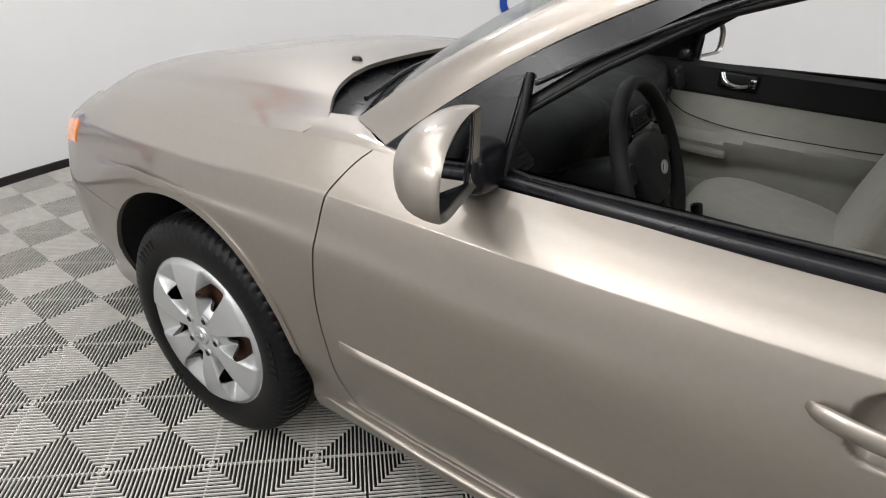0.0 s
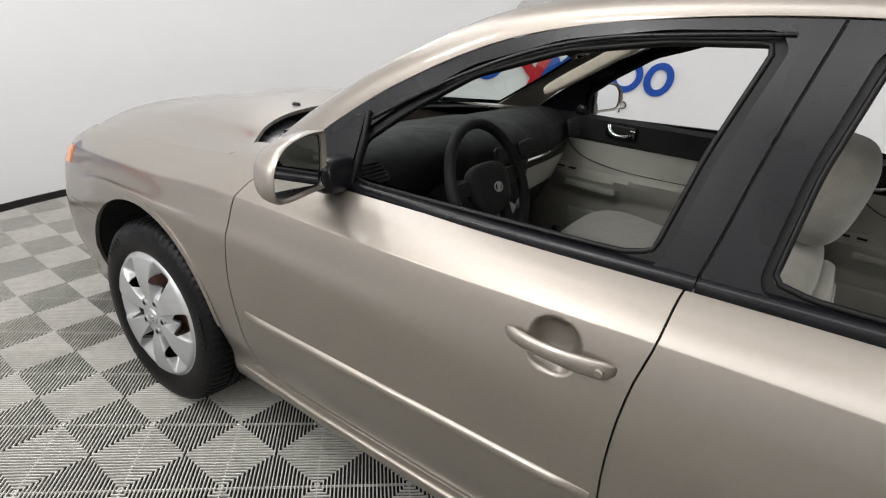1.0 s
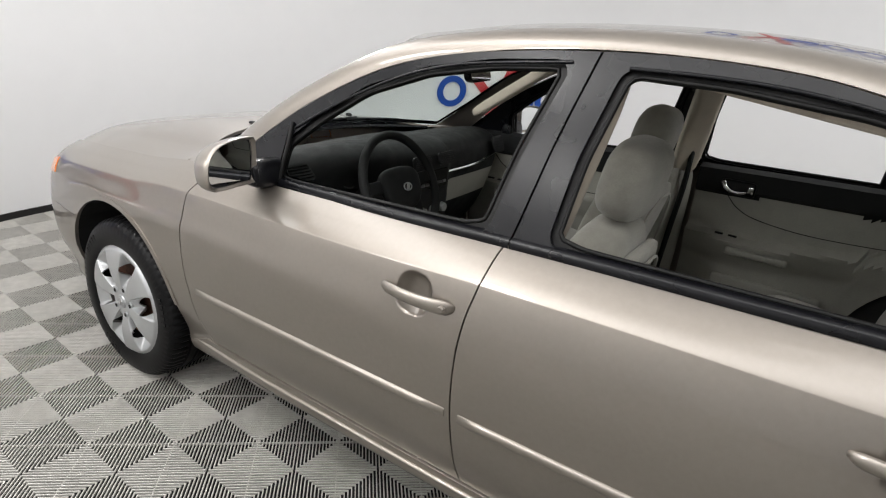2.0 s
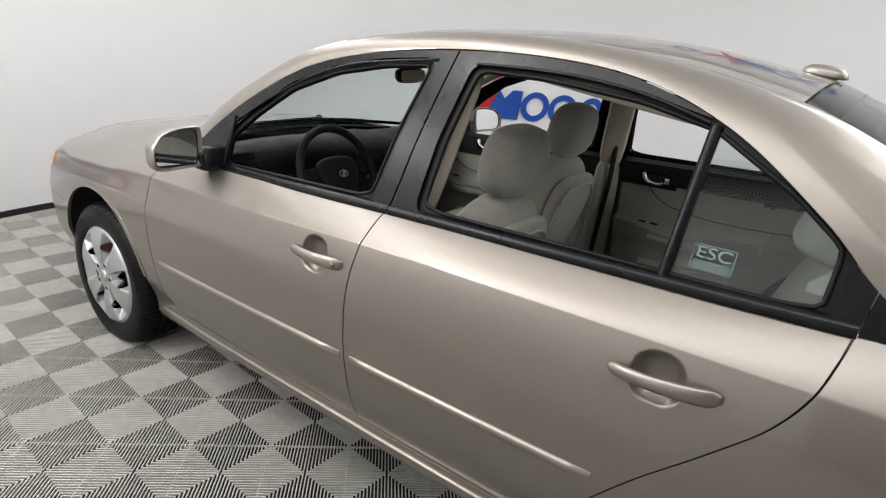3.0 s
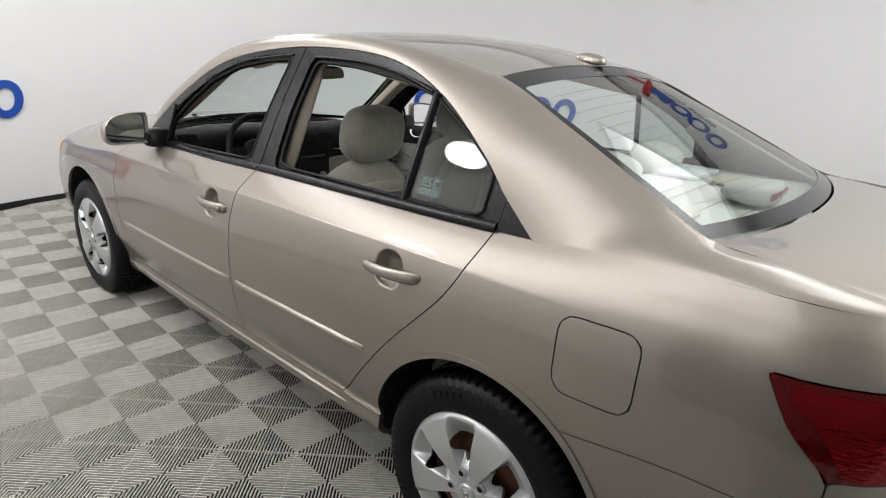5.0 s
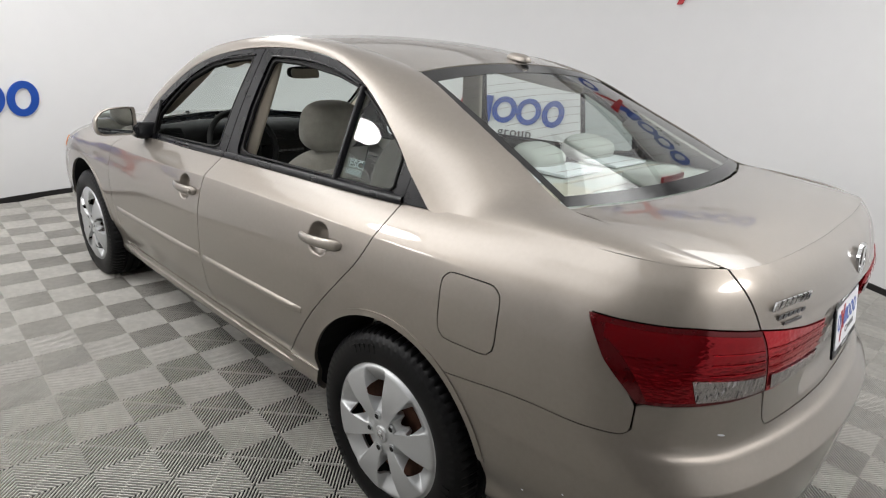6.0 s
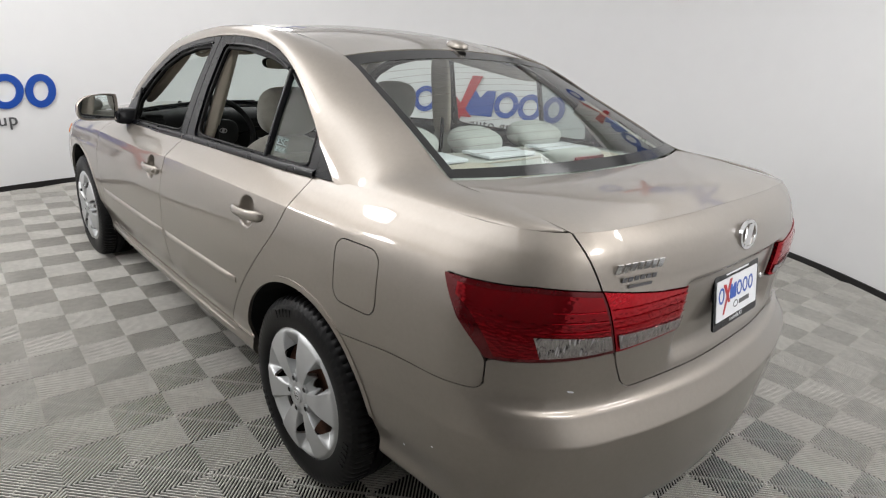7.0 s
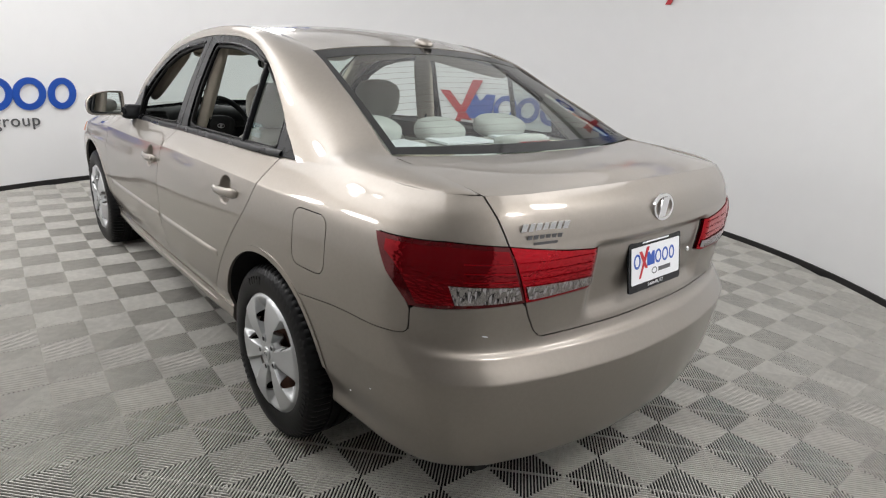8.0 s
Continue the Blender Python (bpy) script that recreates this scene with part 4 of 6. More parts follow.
dome = [(0.86, -0.010), (0.93, -0.002), (0.97, 0.0), (1.0, -0.005)]
dome += [((1 - d ** 2.4) ** 0.5, -0.006 - 0.098 * d, -0.07 * d, -0.02 * d) for d in (0.12, 0.25, 0.4, 0.55, 0.7, 0.8, 0.88, 0.94, 0.98)]
hm = pair("door_mirror", mirror_skin(dome, True), TRIMPAINT, doors["f"], "body-coloured door mirror with a painted lip")
for side, turn in ((0, 0.042), (1, 0.004)):
    flip = mirrored if side else (lambda b: b)
    part("mirror_recess", flip(mirror_skin([(0.87, -0.008), (0.85, -0.012, 0, 0, turn), (0.5, -0.012, 0, 0, turn)], True)), BLACK, hm[side])
    part("mirror_glass", flip(mirror_skin([(0.84, -0.0115, 0, 0, turn), (0.835, -0.0085, 0, 0, turn), (0.4, -0.0085, 0, 0, turn)], True)), MIRROR, hm[side], "mirror glass")
pair("mirror_arm", soft_block((0.075, 0.13, 0.085), (0.742, -0.800, 1.004), 3.6, None, 8, lambda x, y, z: (x * (1 - 0.2 * z), y, z)), BLACK, hm, "black mirror foot")
sail = bmesh.new()
tri = [Vector(upper(np.array([a]), np.array([b]))[0]) + Vector((0, -0.006, 0)) for a, b in ((0.52, 0.976), (0.768, 0.990), (0.772, 1.150), (0.735, 1.142), (0.64, 1.072))]
f0 = sail.faces.new([sail.verts.new(p) for p in tri])
ext = bmesh.ops.extrude_face_region(sail, geom=[f0])
bmesh.ops.translate(sail, vec=(0, 0.02, 0), verts=[v for v in ext["geom"] if isinstance(v, bmesh.types.BMVert)])
bmesh.ops.bevel(sail, geom=sail.edges[:], offset=0.004, segments=2, affect="EDGES")
bmesh.ops.recalc_face_normals(sail, faces=sail.faces)
pair("mirror_sail", sail, BLACK, doors["f"], "black triangular mirror base")
post = tube([upper(np.array([0.778]), np.array([0.985]))[0] + (0, -0.004, 0), upper(np.array([0.782]), np.array([1.08]))[0] + (0, -0.004, 0), upper(np.array([0.776]), np.array([1.155]))[0] + (0, -0.004, 0)], 0.0075, segments=8, n=10)
pair("channel_post", post, RUBBER, doors["f"])

# ---- tail lamps ----
for side in (0, 1):
    mir = bool(side)
    inn = lambda P: lid_side(P[:, 2]) - lamp_y(P) - 0.002
    outt = lambda P: lamp_y(P) - lid_side(P[:, 2]) - 0.002
    band = [lambda P: run_top(P) - P[:, 2] - 0.001, lambda P: P[:, 2] - run_low(P) - 0.001]
    tl = sheet("tail_lamp", LENSDEEP, car, flank, (s_at(3.25), S_END - 0.3), (6, 9), 110, 50, [*band, outt, lamp_out], mirror=mir, depth=0.014, offset=0.003, label="wide red tail lamp with a clear lower strip")
    sheet("inner_lens", LENSRED, tl, flank, (S_END - 0.85, S_END - 0.2), (6, 9), 70, 40, [*band, inn, lambda P: lamp_y(P) - 0.325], mirror=mir, depth=0.014, offset=0.003, label="bright red lens on the boot lid")
    sheet("mid_lens", LENSMID, tl, flank, (s_at(3.40), S_END - 0.3), (6, 9), 90, 40, [*band, outt, lambda P: 0.820 - lamp_y(P) + 0.25 * (P[:, 2] - 0.82), lambda P: lamp_y(P) - lid_side(P[:, 2]) - 0.008, lambda P: P[:, 2] - run_low(P) - 0.010, lambda P: run_top(P) - P[:, 2] - 0.012], mirror=mir, depth=0.001, offset=0.0050, label="red faceted lens")
    clear_low = lambda P: np.interp(-P[:, 1], [0.30, 0.58, 0.80], [0.846, 0.851, 0.858]) - P[:, 2]
    sheet("reverse_lens", LENSCLEAR, tl, flank, (s_at(3.40), S_END - 0.3), (6, 9), 90, 40, [*band, clear_low, outt, lambda P: 0.752 - lamp_y(P) + 0.3 * (P[:, 2] - 0.82), lambda P: lamp_y(P) - lid_side(P[:, 2]) - 0.010, lambda P: P[:, 2] - run_low(P) - 0.012], mirror=mir, depth=0.002, offset=0.0075, label="clear ribbed reversing lens")
    sheet("reverse_lens", LENSCLEAR, tl, flank, (S_END - 0.85, S_END - 0.2), (6, 9), 60, 40, [*band, clear_low, lambda P: lid_side(P[:, 2]) - lamp_y(P) - 0.010, lambda P: lamp_y(P) - 0.334, lambda P: P[:, 2] - run_low(P) - 0.010], mirror=mir, depth=0.002, offset=0.0075, label="clear ribbed reversing lens")
    for zz in (0.868, 0.892, 0.916):
        for far_end, lo, hi in ((outt, 0.345, 0.735), (inn, 0.345, 0.9)):
            sheet("reflector_rib", LENSRED, tl, flank, (s_at(3.42), S_END - 0.25), (6, 9.2), 90, 60, [*band, lambda P: zz + 0.0014 - P[:, 2], lambda P: P[:, 2] - zz + 0.0014, lambda P: far_end(P) - 0.008, lambda P: lamp_y(P) - lo, lambda P: hi - lamp_y(P)], mirror=mir, depth=0.001, offset=0.0070)
    part("lamp_housing", mesh_of("lamp_housing", *trimmed(flank, (s_at(3.2), S_END - 0.2), (5.5, 9.5), 60, 30, [lambda P: run_top(P) - P[:, 2] + 0.01, lambda P: P[:, 2] - run_low(P) + 0.01], 0, -0.016, mir)[:2], DARK), DARK, tl)

# ---- plate, emblem, badges ----


def tail_at(y, z):
    """A place on the tail at y and height z."""
    best = None
    v = np.linspace(5.5, 10, 150)
    for s in np.linspace(S_END - 0.9, S_END, 160):
        P = flank(np.full(150, s), v)
        k = np.argmin((P[:, 1] + abs(y)) ** 2 + (P[:, 2] - z) ** 2)
        d = (P[k, 1] + abs(y)) ** 2 + (P[k, 2] - z) ** 2
        if best is None or d < best[0]:
            best = (d, P[k])
    return Vector((best[1][0], y, z))


pc = tail_at(0, 0.832)
pm = Matrix.Translation((pc.x + 0.012, 0, 0.829)) @ pose(0, 0, 0, 90, 0, 90) @ pose(0, 0, 0, -10, 0, 0)


def rounded_plate(w, h, t, r):
    bm = bmesh.new()
    pts = smooth_poly([(-w / 2, -h / 2), (w / 2, -h / 2), (w / 2, h / 2), (-w / 2, h / 2)], 0)
    vs = []
    for sx, sy, a0 in ((1, 1, 0), (-1, 1, 90), (-1, -1, 180), (1, -1, 270)):
        for k in range(5):
            a = radians(a0 + 22.5 * k)
            vs.append(bm.verts.new((sx * (w / 2 - r) + r * math.cos(a), sy * (h / 2 - r) + r * math.sin(a), 0)))
    f0 = bm.faces.new(vs)
    e = bmesh.ops.extrude_face_region(bm, geom=[f0])
    bmesh.ops.translate(bm, vec=(0, 0, t), verts=[v for v in e["geom"] if isinstance(v, bmesh.types.BMVert)])
    bmesh.ops.recalc_face_normals(bm, faces=bm.faces)
    return bm


def placed(bm, m):
    bmesh.ops.transform(bm, matrix=m, verts=bm.verts)
    return bm


plate = part("number_plate", placed(rounded_plate(0.315, 0.160, 0.006, 0.010), pm), BLACK, car, "white dealer plate in a black frame")
part("plate_face", placed(rounded_plate(0.292, 0.118, 0.002, 0.004), pm @ Matrix.Translation((0, 0.004, 0.0065))), PLATEWHITE, plate)
FM = pm @ Matrix.Translation((0, 0.006, 0.0090))


def bars(name, rects, mat, parent, m, t=0.0006, slant=0.0):
    for cx, cy, sx, sy in rects:
        b = box((sx, sy, t), (cx, cy, 0))
        for v in b.verts:
            v.co.x += slant * (v.co.y - cy)
        part(name, placed(b, m), mat, parent)


def ring_shape(rx, ry, w, t=0.0006, n=28):
    bm = bmesh.new()
    o, i = [], []
    for k in range(n):
        a = 2 * math.pi * k / n
        o.append(bm.verts.new((rx * math.cos(a), ry * math.sin(a), t / 2)))
        i.append(bm.verts.new(((rx - w) * math.cos(a), (ry - w) * math.sin(a), t / 2)))
    for k in range(n):
        bm.faces.new((o[k], o[(k + 1) % n], i[(k + 1) % n], i[k]))
    e = bmesh.ops.extrude_face_region(bm, geom=bm.faces[:])
    bmesh.ops.translate(bm, vec=(0, 0, -t), verts=[v for v in e["geom"] if isinstance(v, bmesh.types.BMVert)])
    bmesh.ops.recalc_face_normals(bm, faces=bm.faces)
    return bm


def slash(x0, y0, x1, y1, w0, w1, t=0.0006):
    """A tapering stroke."""
    bm = bmesh.new()
    d = Vector((x1 - x0, y1 - y0, 0)).normalized()
    n = Vector((1, 0, 0))
    vs = [bm.verts.new(p) for p in (Vector((x0, y0, 0)) - n * w0 / 2, Vector((x0, y0, 0)) + n * w0 / 2, Vector((x1, y1, 0)) + n * w1 / 2, Vector((x1, y1, 0)) - n * w1 / 2)]
    f0 = bm.faces.new(vs)
    e = bmesh.ops.extrude_face_region(bm, geom=[f0])
    bmesh.ops.translate(bm, vec=(0, 0, t), verts=[v for v in e["geom"] if isinstance(v, bmesh.types.BMVert)])
    bmesh.ops.recalc_face_normals(bm, faces=bm.faces)
    return bm


def leaning_block(x, y, w, h, lean, notch, t):
    """A leaning four-sided block with an optional slot from below."""
    b = bmesh.new()
    c = min(w, h) * 0.12
    pts = [(-w / 2, -h / 2), (-w / 2, h / 2), (w / 2 - c, h / 2), (w / 2, h / 2 - c), (w / 2, -h / 2)]
    if notch:
        pts = [(-w / 2, -h / 2), (-w / 2, h / 2), (-w * 0.2, h / 2), (0, h * 0.2), (w * 0.2, h / 2), (w / 2, h / 2), (w / 2, -h / 2)]
    f0 = b.faces.new([b.verts.new((x + px + lean * py, y + py, 0)) for px, py in pts])
    e = bmesh.ops.extrude_face_region(b, geom=[f0])
    bmesh.ops.translate(b, vec=(0, 0, t), verts=[v for v in e["geom"] if isinstance(v, bmesh.types.BMVert)])
    bmesh.ops.triangulate(b, faces=[q for q in b.faces if len(q.verts) > 4])
    bmesh.ops.recalc_face_normals(b, faces=b.faces)
    return b


def moved(bm, x, y, lean=0.0):
    for v in bm.verts:
        v.co.x += x + lean * v.co.y
        v.co.y += y
    return bm


# dealer mark on the plate, as shapes: ring, red strokes, leaning blocks
for b in (moved(ring_shape(0.019, 0.024, 0.007), -0.115, 0.012), leaning_block(-0.035, 0.012, 0.044, 0.044, 0.0, True, 0.0006), moved(ring_shape(0.019, 0.023, 0.007), 0.010, 0.012), moved(ring_shape(0.019, 0.023, 0.007), 0.053, 0.012), moved(ring_shape(0.017, 0.023, 0.007), 0.095, 0.012)):
    part("plate_mark", placed(b, FM), BLUE, plate)
for b in (slash(-0.100, -0.045, -0.052, 0.052, 0.010, 0.016), slash(-0.096, 0.042, -0.062, -0.016, 0.016, 0.014)):
    part("plate_mark", placed(b, FM @ Matrix.Translation((0, 0, 0.0004))), RED, plate)
for b in (moved(ring_shape(0.016, 0.011, 0.003), -0.012, -0.032), box((0.075, 0.014, 0.0006), (0.050, -0.032, 0))):
    part("plate_mark", placed(b, FM), GREY, plate)
words("frame_words", "Louisville, KY", 0.017, PLATEWHITE, plate, pm @ Matrix.Translation((0, -0.0665, 0.0065)), 0.0003)
bars("frame_mark", [(0, 0.0725, 0.16, 0.005)], PLATEWHITE, plate, pm @ Matrix.Translation((0, 0, 0.0062)))
for bx in (-0.105, 0.105):
    for by in (-0.068, 0.070):
        part("plate_screw", placed(lathe([(0.0005, -0.003), (0.006, -0.002), (0.007, 0)], 14), pm @ Matrix.Translation((bx, by, 0.006)) @ pose(0, 0, 0, 90, 0, 0)), CHROME, plate)
ec = tail_at(0, 1.010)
em = Matrix.Translation((ec.x + 0.004, 0, 1.010)) @ pose(0, 0, 0, 90, 0, 90) @ pose(0, 0, 0, -8, 0, 0)
part("emblem", placed(join(moved(ring_shape(0.058, 0.042, 0.009, 0.008, 40), 0, 0), slash(-0.014, -0.030, 0.014, 0.030, 0.040, 0.040, 0.005)), em), CHROME, lid, "oval chrome emblem")
bd = (tail_at(-0.40, 1.0) - tail_at(-0.60, 1.0)).normalized()
nrm = bd.cross(Vector((0.12, 0, 1)).normalized()).normalized()
if nrm.x < 0:
    nrm = -nrm
upv = nrm.cross(bd).normalized()
bmx = Matrix((( bd.x, upv.x, nrm.x, 0), (bd.y, upv.y, nrm.y, 0), (bd.z, upv.z, nrm.z, 0), (0, 0, 0, 1)))
bm_at = lambda y, z: Matrix.Translation(tail_at(y, z) + nrm * 0.002) @ bmx
bars("chrome_badge", [(-0.069 + 0.023 * k, 0, 0.015 if k % 2 else 0.018, 0.022) for k in range(7)], CHROME, lid, bm_at(-0.520, 1.008), 0.004, 0.15)
bars("dark_badge", [(-0.05 + 0.020 * k, 0, 0.014, 0.012) for k in range(6)], GREY, lid, bm_at(-0.525, 0.982), 0.0012)
bars("dark_badge", [(0.0, 0, 0.078, 0.008)], GREY, lid, bm_at(-0.525, 0.966), 0.0012)

# ---- roof antenna base, washer nozzles, wipers and cowl ----
ant = soft_block((0.115, 0.062, 0.052), (2.452, 0, 1.466), 2.4, Euler((0, radians(6), 0)).to_matrix(), 8, lambda x, y, z: (x, y * (0.75 + 0.25 * x), z if z > 0 else 0.3 * z))
part("antenna_base", ant, TRIMPAINT, roof, "small champagne antenna base")
for yy in (-0.262, 0.355):
    part("washer_nozzle", soft_block((0.036, 0.024, 0.022), (0.0, yy, 0.994 if yy < 0 else 0.991), 2.5, None, 6), BLACK, hood, "black washer nozzle")
part("hood_pin", soft_block((0.02, 0.014, 0.012), (-0.26, -0.555, 0.934), 2.5, None, 5), BLACK, hood)


def cowl_sheet(s, t):
    a = hood_sheet(np.full_like(s, 1.0), t)
    b = windscreen(np.full_like(s, 0.05), t)
    return a + (b - a) * s[:, None] + np.stack([0 * s, 0 * s, -0.030 - 0.02 * np.sin(np.pi * s)], -1)


cowl = sheet("cowl_panel", BLACK, car, cowl_sheet, (-0.25, 1.0), (-0.89, 0.89), 8, 40, [], depth=0.01, label="black scuttle panel under the windscreen")
for pts in (((0.285, -0.56, 0.985), (0.225, -0.25, 1.016), (0.215, 0.18, 1.024)), ((0.205, 0.02, 1.022), (0.245, 0.35, 1.010), (0.30, 0.58, 0.988))):
    w = part("wiper", tube(pts, 0.007, segments=6, n=16), BLACK, cowl, "black windscreen wiper")
# corner between fender, rail and scuttle
FOOT_IN = path3([(0.240, -0.642, 0.958), (0.352, -0.652, 0.973), (0.420, -0.709, 0.972), (0.496, on_upper(0.50)[1] + 0.002, 0.969), (0.58, on_upper(0.58)[1] + 0.004, 0.966)])
FOOT_OUT = path3([tuple(shoulder(x)) for x in (0.235, 0.30, 0.39, 0.49, 0.585)])


def corner_fill(s, t):
    """Painted foot of the pillar, from the fender's top line in to the scuttle and the pillar."""
    a, b = FOOT_OUT(s), FOOT_IN(s)
    out = a + (b - a) * t[:, None]
    out[:, 2] += 0.004 * np.sin(np.pi * t) - 0.001 - 0.006 * (1 - s) * (1 - t)
    return out


both("fender_corner", PAINT, car, corner_fill, (0, 1), (0, 1), 10, 6, [], depth=0.01)

# ---- wheels ----
def tyre_mesh():
    """Tyre with shoulder blocks cut by cross grooves."""
    prof = [(0.213, 0.02), (0.218, -0.006), (0.232, -0.012), (0.262, -0.013), (0.290, -0.008), (0.306, 0.004), (0.314, 0.018), (0.3155, 0.030), (0.318, 0.058), (0.318, 0.060), (0.311, 0.062), (0.311, 0.069), (0.319, 0.071), (0.320, 0.098), (0.312, 0.100), (0.312, 0.108), (0.320, 0.110), (0.319, 0.145), (0.311, 0.148), (0.311, 0.155), (0.318, 0.157), (0.314, 0.195), (0.300, 0.210), (0.262, 0.222), (0.215, 0.205)]
    n = 216
    bm = bmesh.new()
    rings = []
    for j, (r, d) in enumerate(prof):
        ring = []
        for k in range(n):
            a = k * 2 * math.pi / n
            rr = r * 1.025
            if 5 <= j <= 8 and k % 3 == 0:
                rr -= 0.006 if j > 5 else 0.003
            if 19 < j < 22 and k % 3 == 1:
                rr -= 0.005
            ring.append(bm.verts.new((rr * math.cos(a), d, rr * math.sin(a))))
        rings.append(ring)
    for r0, r1 in zip(rings, rings[1:]):
        for k in range(n):
            bm.faces.new((r0[k], r1[k], r1[(k + 1) % n], r0[(k + 1) % n]))
    bmesh.ops.recalc_face_normals(bm, faces=bm.faces)
    return smooth_mesh(bm, 0.5)


SP = 6


def cover_surface(th, r):
    """Dished face with six broad paddles and scoops between."""
    w = 0.5 + 0.5 * np.cos(SP * th)
    u = np.clip((r - 0.035) / 0.185, 0, 1)
    paddle = step(0.30, 0.50, w)
    depth = -0.012 - 0.012 * np.sin(np.pi * np.clip(u, 0, 1)) * paddle
    scoop = (1 - paddle) * 0.034 * step(0.16, 0.40, u) * (1 - step(0.58, 1.0, u))
    rim = 0.010 * step(0.94, 1.0, u)
    hub = -0.004 * (1 - step(0.0, 0.12, u))
    return np.stack([r * np.cos(th), depth + scoop + rim + hub, r * np.sin(th)], -1)


def slot(k):
    a = 2 * math.pi * (k + 0.5) / SP
    ca, sa = math.cos(a), math.sin(a)
    out = []
    for rr, tt in ((0.096, -0.016), (0.086, 0.0), (0.096, 0.016), (0.138, 0.036), (0.156, 0.033), (0.161, 0.0), (0.156, -0.033), (0.138, -0.036)):
        out.append((rr * ca - tt * sa, rr * sa + tt * ca))
    return sdf(smooth_poly(out, 1))


slots = [slot(k) for k in range(SP)]
cutters = [outside(q) for q in slots]
cv, cf, cn = trimmed(lambda s, v: cover_surface(s, v) + (0, -0.8, 0), (0, 2 * math.pi), (0.004, 0.222), 281, 36, cutters, 0.012)
COVER = mesh_of("wheel_cover", cv + (0, 0.8, 0), cf, SILVER, True, cn)
TYREMESH = bpy.data.meshes.new("tyre")
b_ = tyre_mesh()
b_.to_mesh(TYREMESH)
b_.free()
TYREMESH.materials.append(TYRE)


def wheel(x, right, turn):
    w = new("wheel")
    w.parent = car
    tagged(w, "black tyre with a silver six-spoke wheel cover")
    w.matrix_basis = Matrix.Translation((x, 0.886 if right else -0.886, 0.334)) @ pose(0, 0, 0, 0, 0, 180 if right else 0) @ pose(0, 0, 0, 0, turn, 0) @ Matrix.Scale(1.024, 4)
    part("tyre", TYREMESH, TYRE, w)
    part("wheel_cover", COVER, SILVER, w, "silver plastic wheel cover")
    part("brake_disc", lathe([(0.001, 0.040), (0.16, 0.040), (0.16, 0.06), (0.001, 0.06)], 48), RUST, w, "rusty brake disc")
    part("rim_barrel", lathe([(0.219, 0.012), (0.205, 0.03), (0.20, 0.19), (0.10, 0.19), (0.001, 0.19)], 48), DARK, w)
    for k in range(5):
        a = 2 * math.pi * (k + 0.25) / 5
        pocket = lathe([(0.0005, -0.016), (0.0075, -0.017), (0.009, -0.013), (0.0105, -0.0165), (0.0145, -0.018), (0.0155, -0.013)], 18)
        bmesh.ops.translate(pocket, vec=(0.056 * math.cos(a), 0, 0.056 * math.sin(a)), verts=pocket.verts)
        part("wheel_nut", pocket, SILVER, w)
        # flat black disc over the nut stands in for the shade in its hole
        hole = lathe([(0.0005, -0.0185), (0.0085, -0.0185)], 18)
        bmesh.ops.translate(hole, vec=(0.056 * math.cos(a), 0, 0.056 * math.sin(a)), verts=hole.verts)
        part("nut_hole_shade", hole, RUBBER, w)
    hub = lathe([(0.0005, -0.022), (0.024, -0.021), (0.028, -0.016), (0.028, -0.008)], 28)
    part("hub_cap", hub, SILVER, w)
    mark = join(moved(ring_shape(0.016, 0.011, 0.003, 0.002), 0, 0), slash(-0.004, -0.007, 0.004, 0.007, 0.009, 0.009, 0.002))
    part("hub_mark", placed(mark, Matrix.Translation((0, -0.0225, 0)) @ pose(0, 0, 0, 90, 0, 0)), CHROME, w)
    # raised plain bars where the sidewall carries writing
    for a0 in (0.35, 2.6, 4.4):
        bl = []
        for k in range(5):
            a = a0 + 0.085 * k
            q = box((0.013, 0.003, 0.026), (0, 0, 0))
            bl.append(placed(q, Matrix.Rotation(-a + math.pi / 2, 4, "Y") @ Matrix.Translation((0, -0.0125, 0.272))))
        part("sidewall_mark", join(*bl), TYRE, w)
    return w


for x_, rt, tn in ((-0.010, False, 20), (2.742, False, 47), (-0.010, True, 10), (2.742, True, 33)):
    wheel(x_, rt, tn)


def liner(cx, cz, r):
    """Dark wheel-arch liner, inside the body's skin all along."""
    bm = bmesh.new()
    n = 30
    rows = [[], []]
    for a in np.linspace(-0.04 * math.pi, 1.04 * math.pi, n):
        x, z = cx + (r + 0.006) * math.cos(a), cz + (r + 0.006) * math.sin(a)
        y = at_flank(x, z).y + 0.012
        rows[0].append(bm.verts.new((x, y, z)))
        rows[1].append(bm.verts.new((x, -0.55, z)))
    for k in range(n - 1):
        bm.faces.new((rows[0][k], rows[0][k + 1], rows[1][k + 1], rows[1][k]))
    bm.faces.new(rows[1])
    return bm


for c in (ARCH_F, ARCH_R):
    lin = liner(*c)
    pair("arch_liner", lin, DARK, (car, car))
# underbody
part("underbody", box((3.9, 1.05, 0.09), (1.4, 0, 0.215), 0.02), DARK, car)
part("underbody_sill", box((1.9, 1.48, 0.10), (1.36, 0, 0.22), 0.02), DARK, car)
part("bumper_core", box((0.5, 1.25, 0.38), (3.33, 0, 0.38), 0.05), DARK, car)
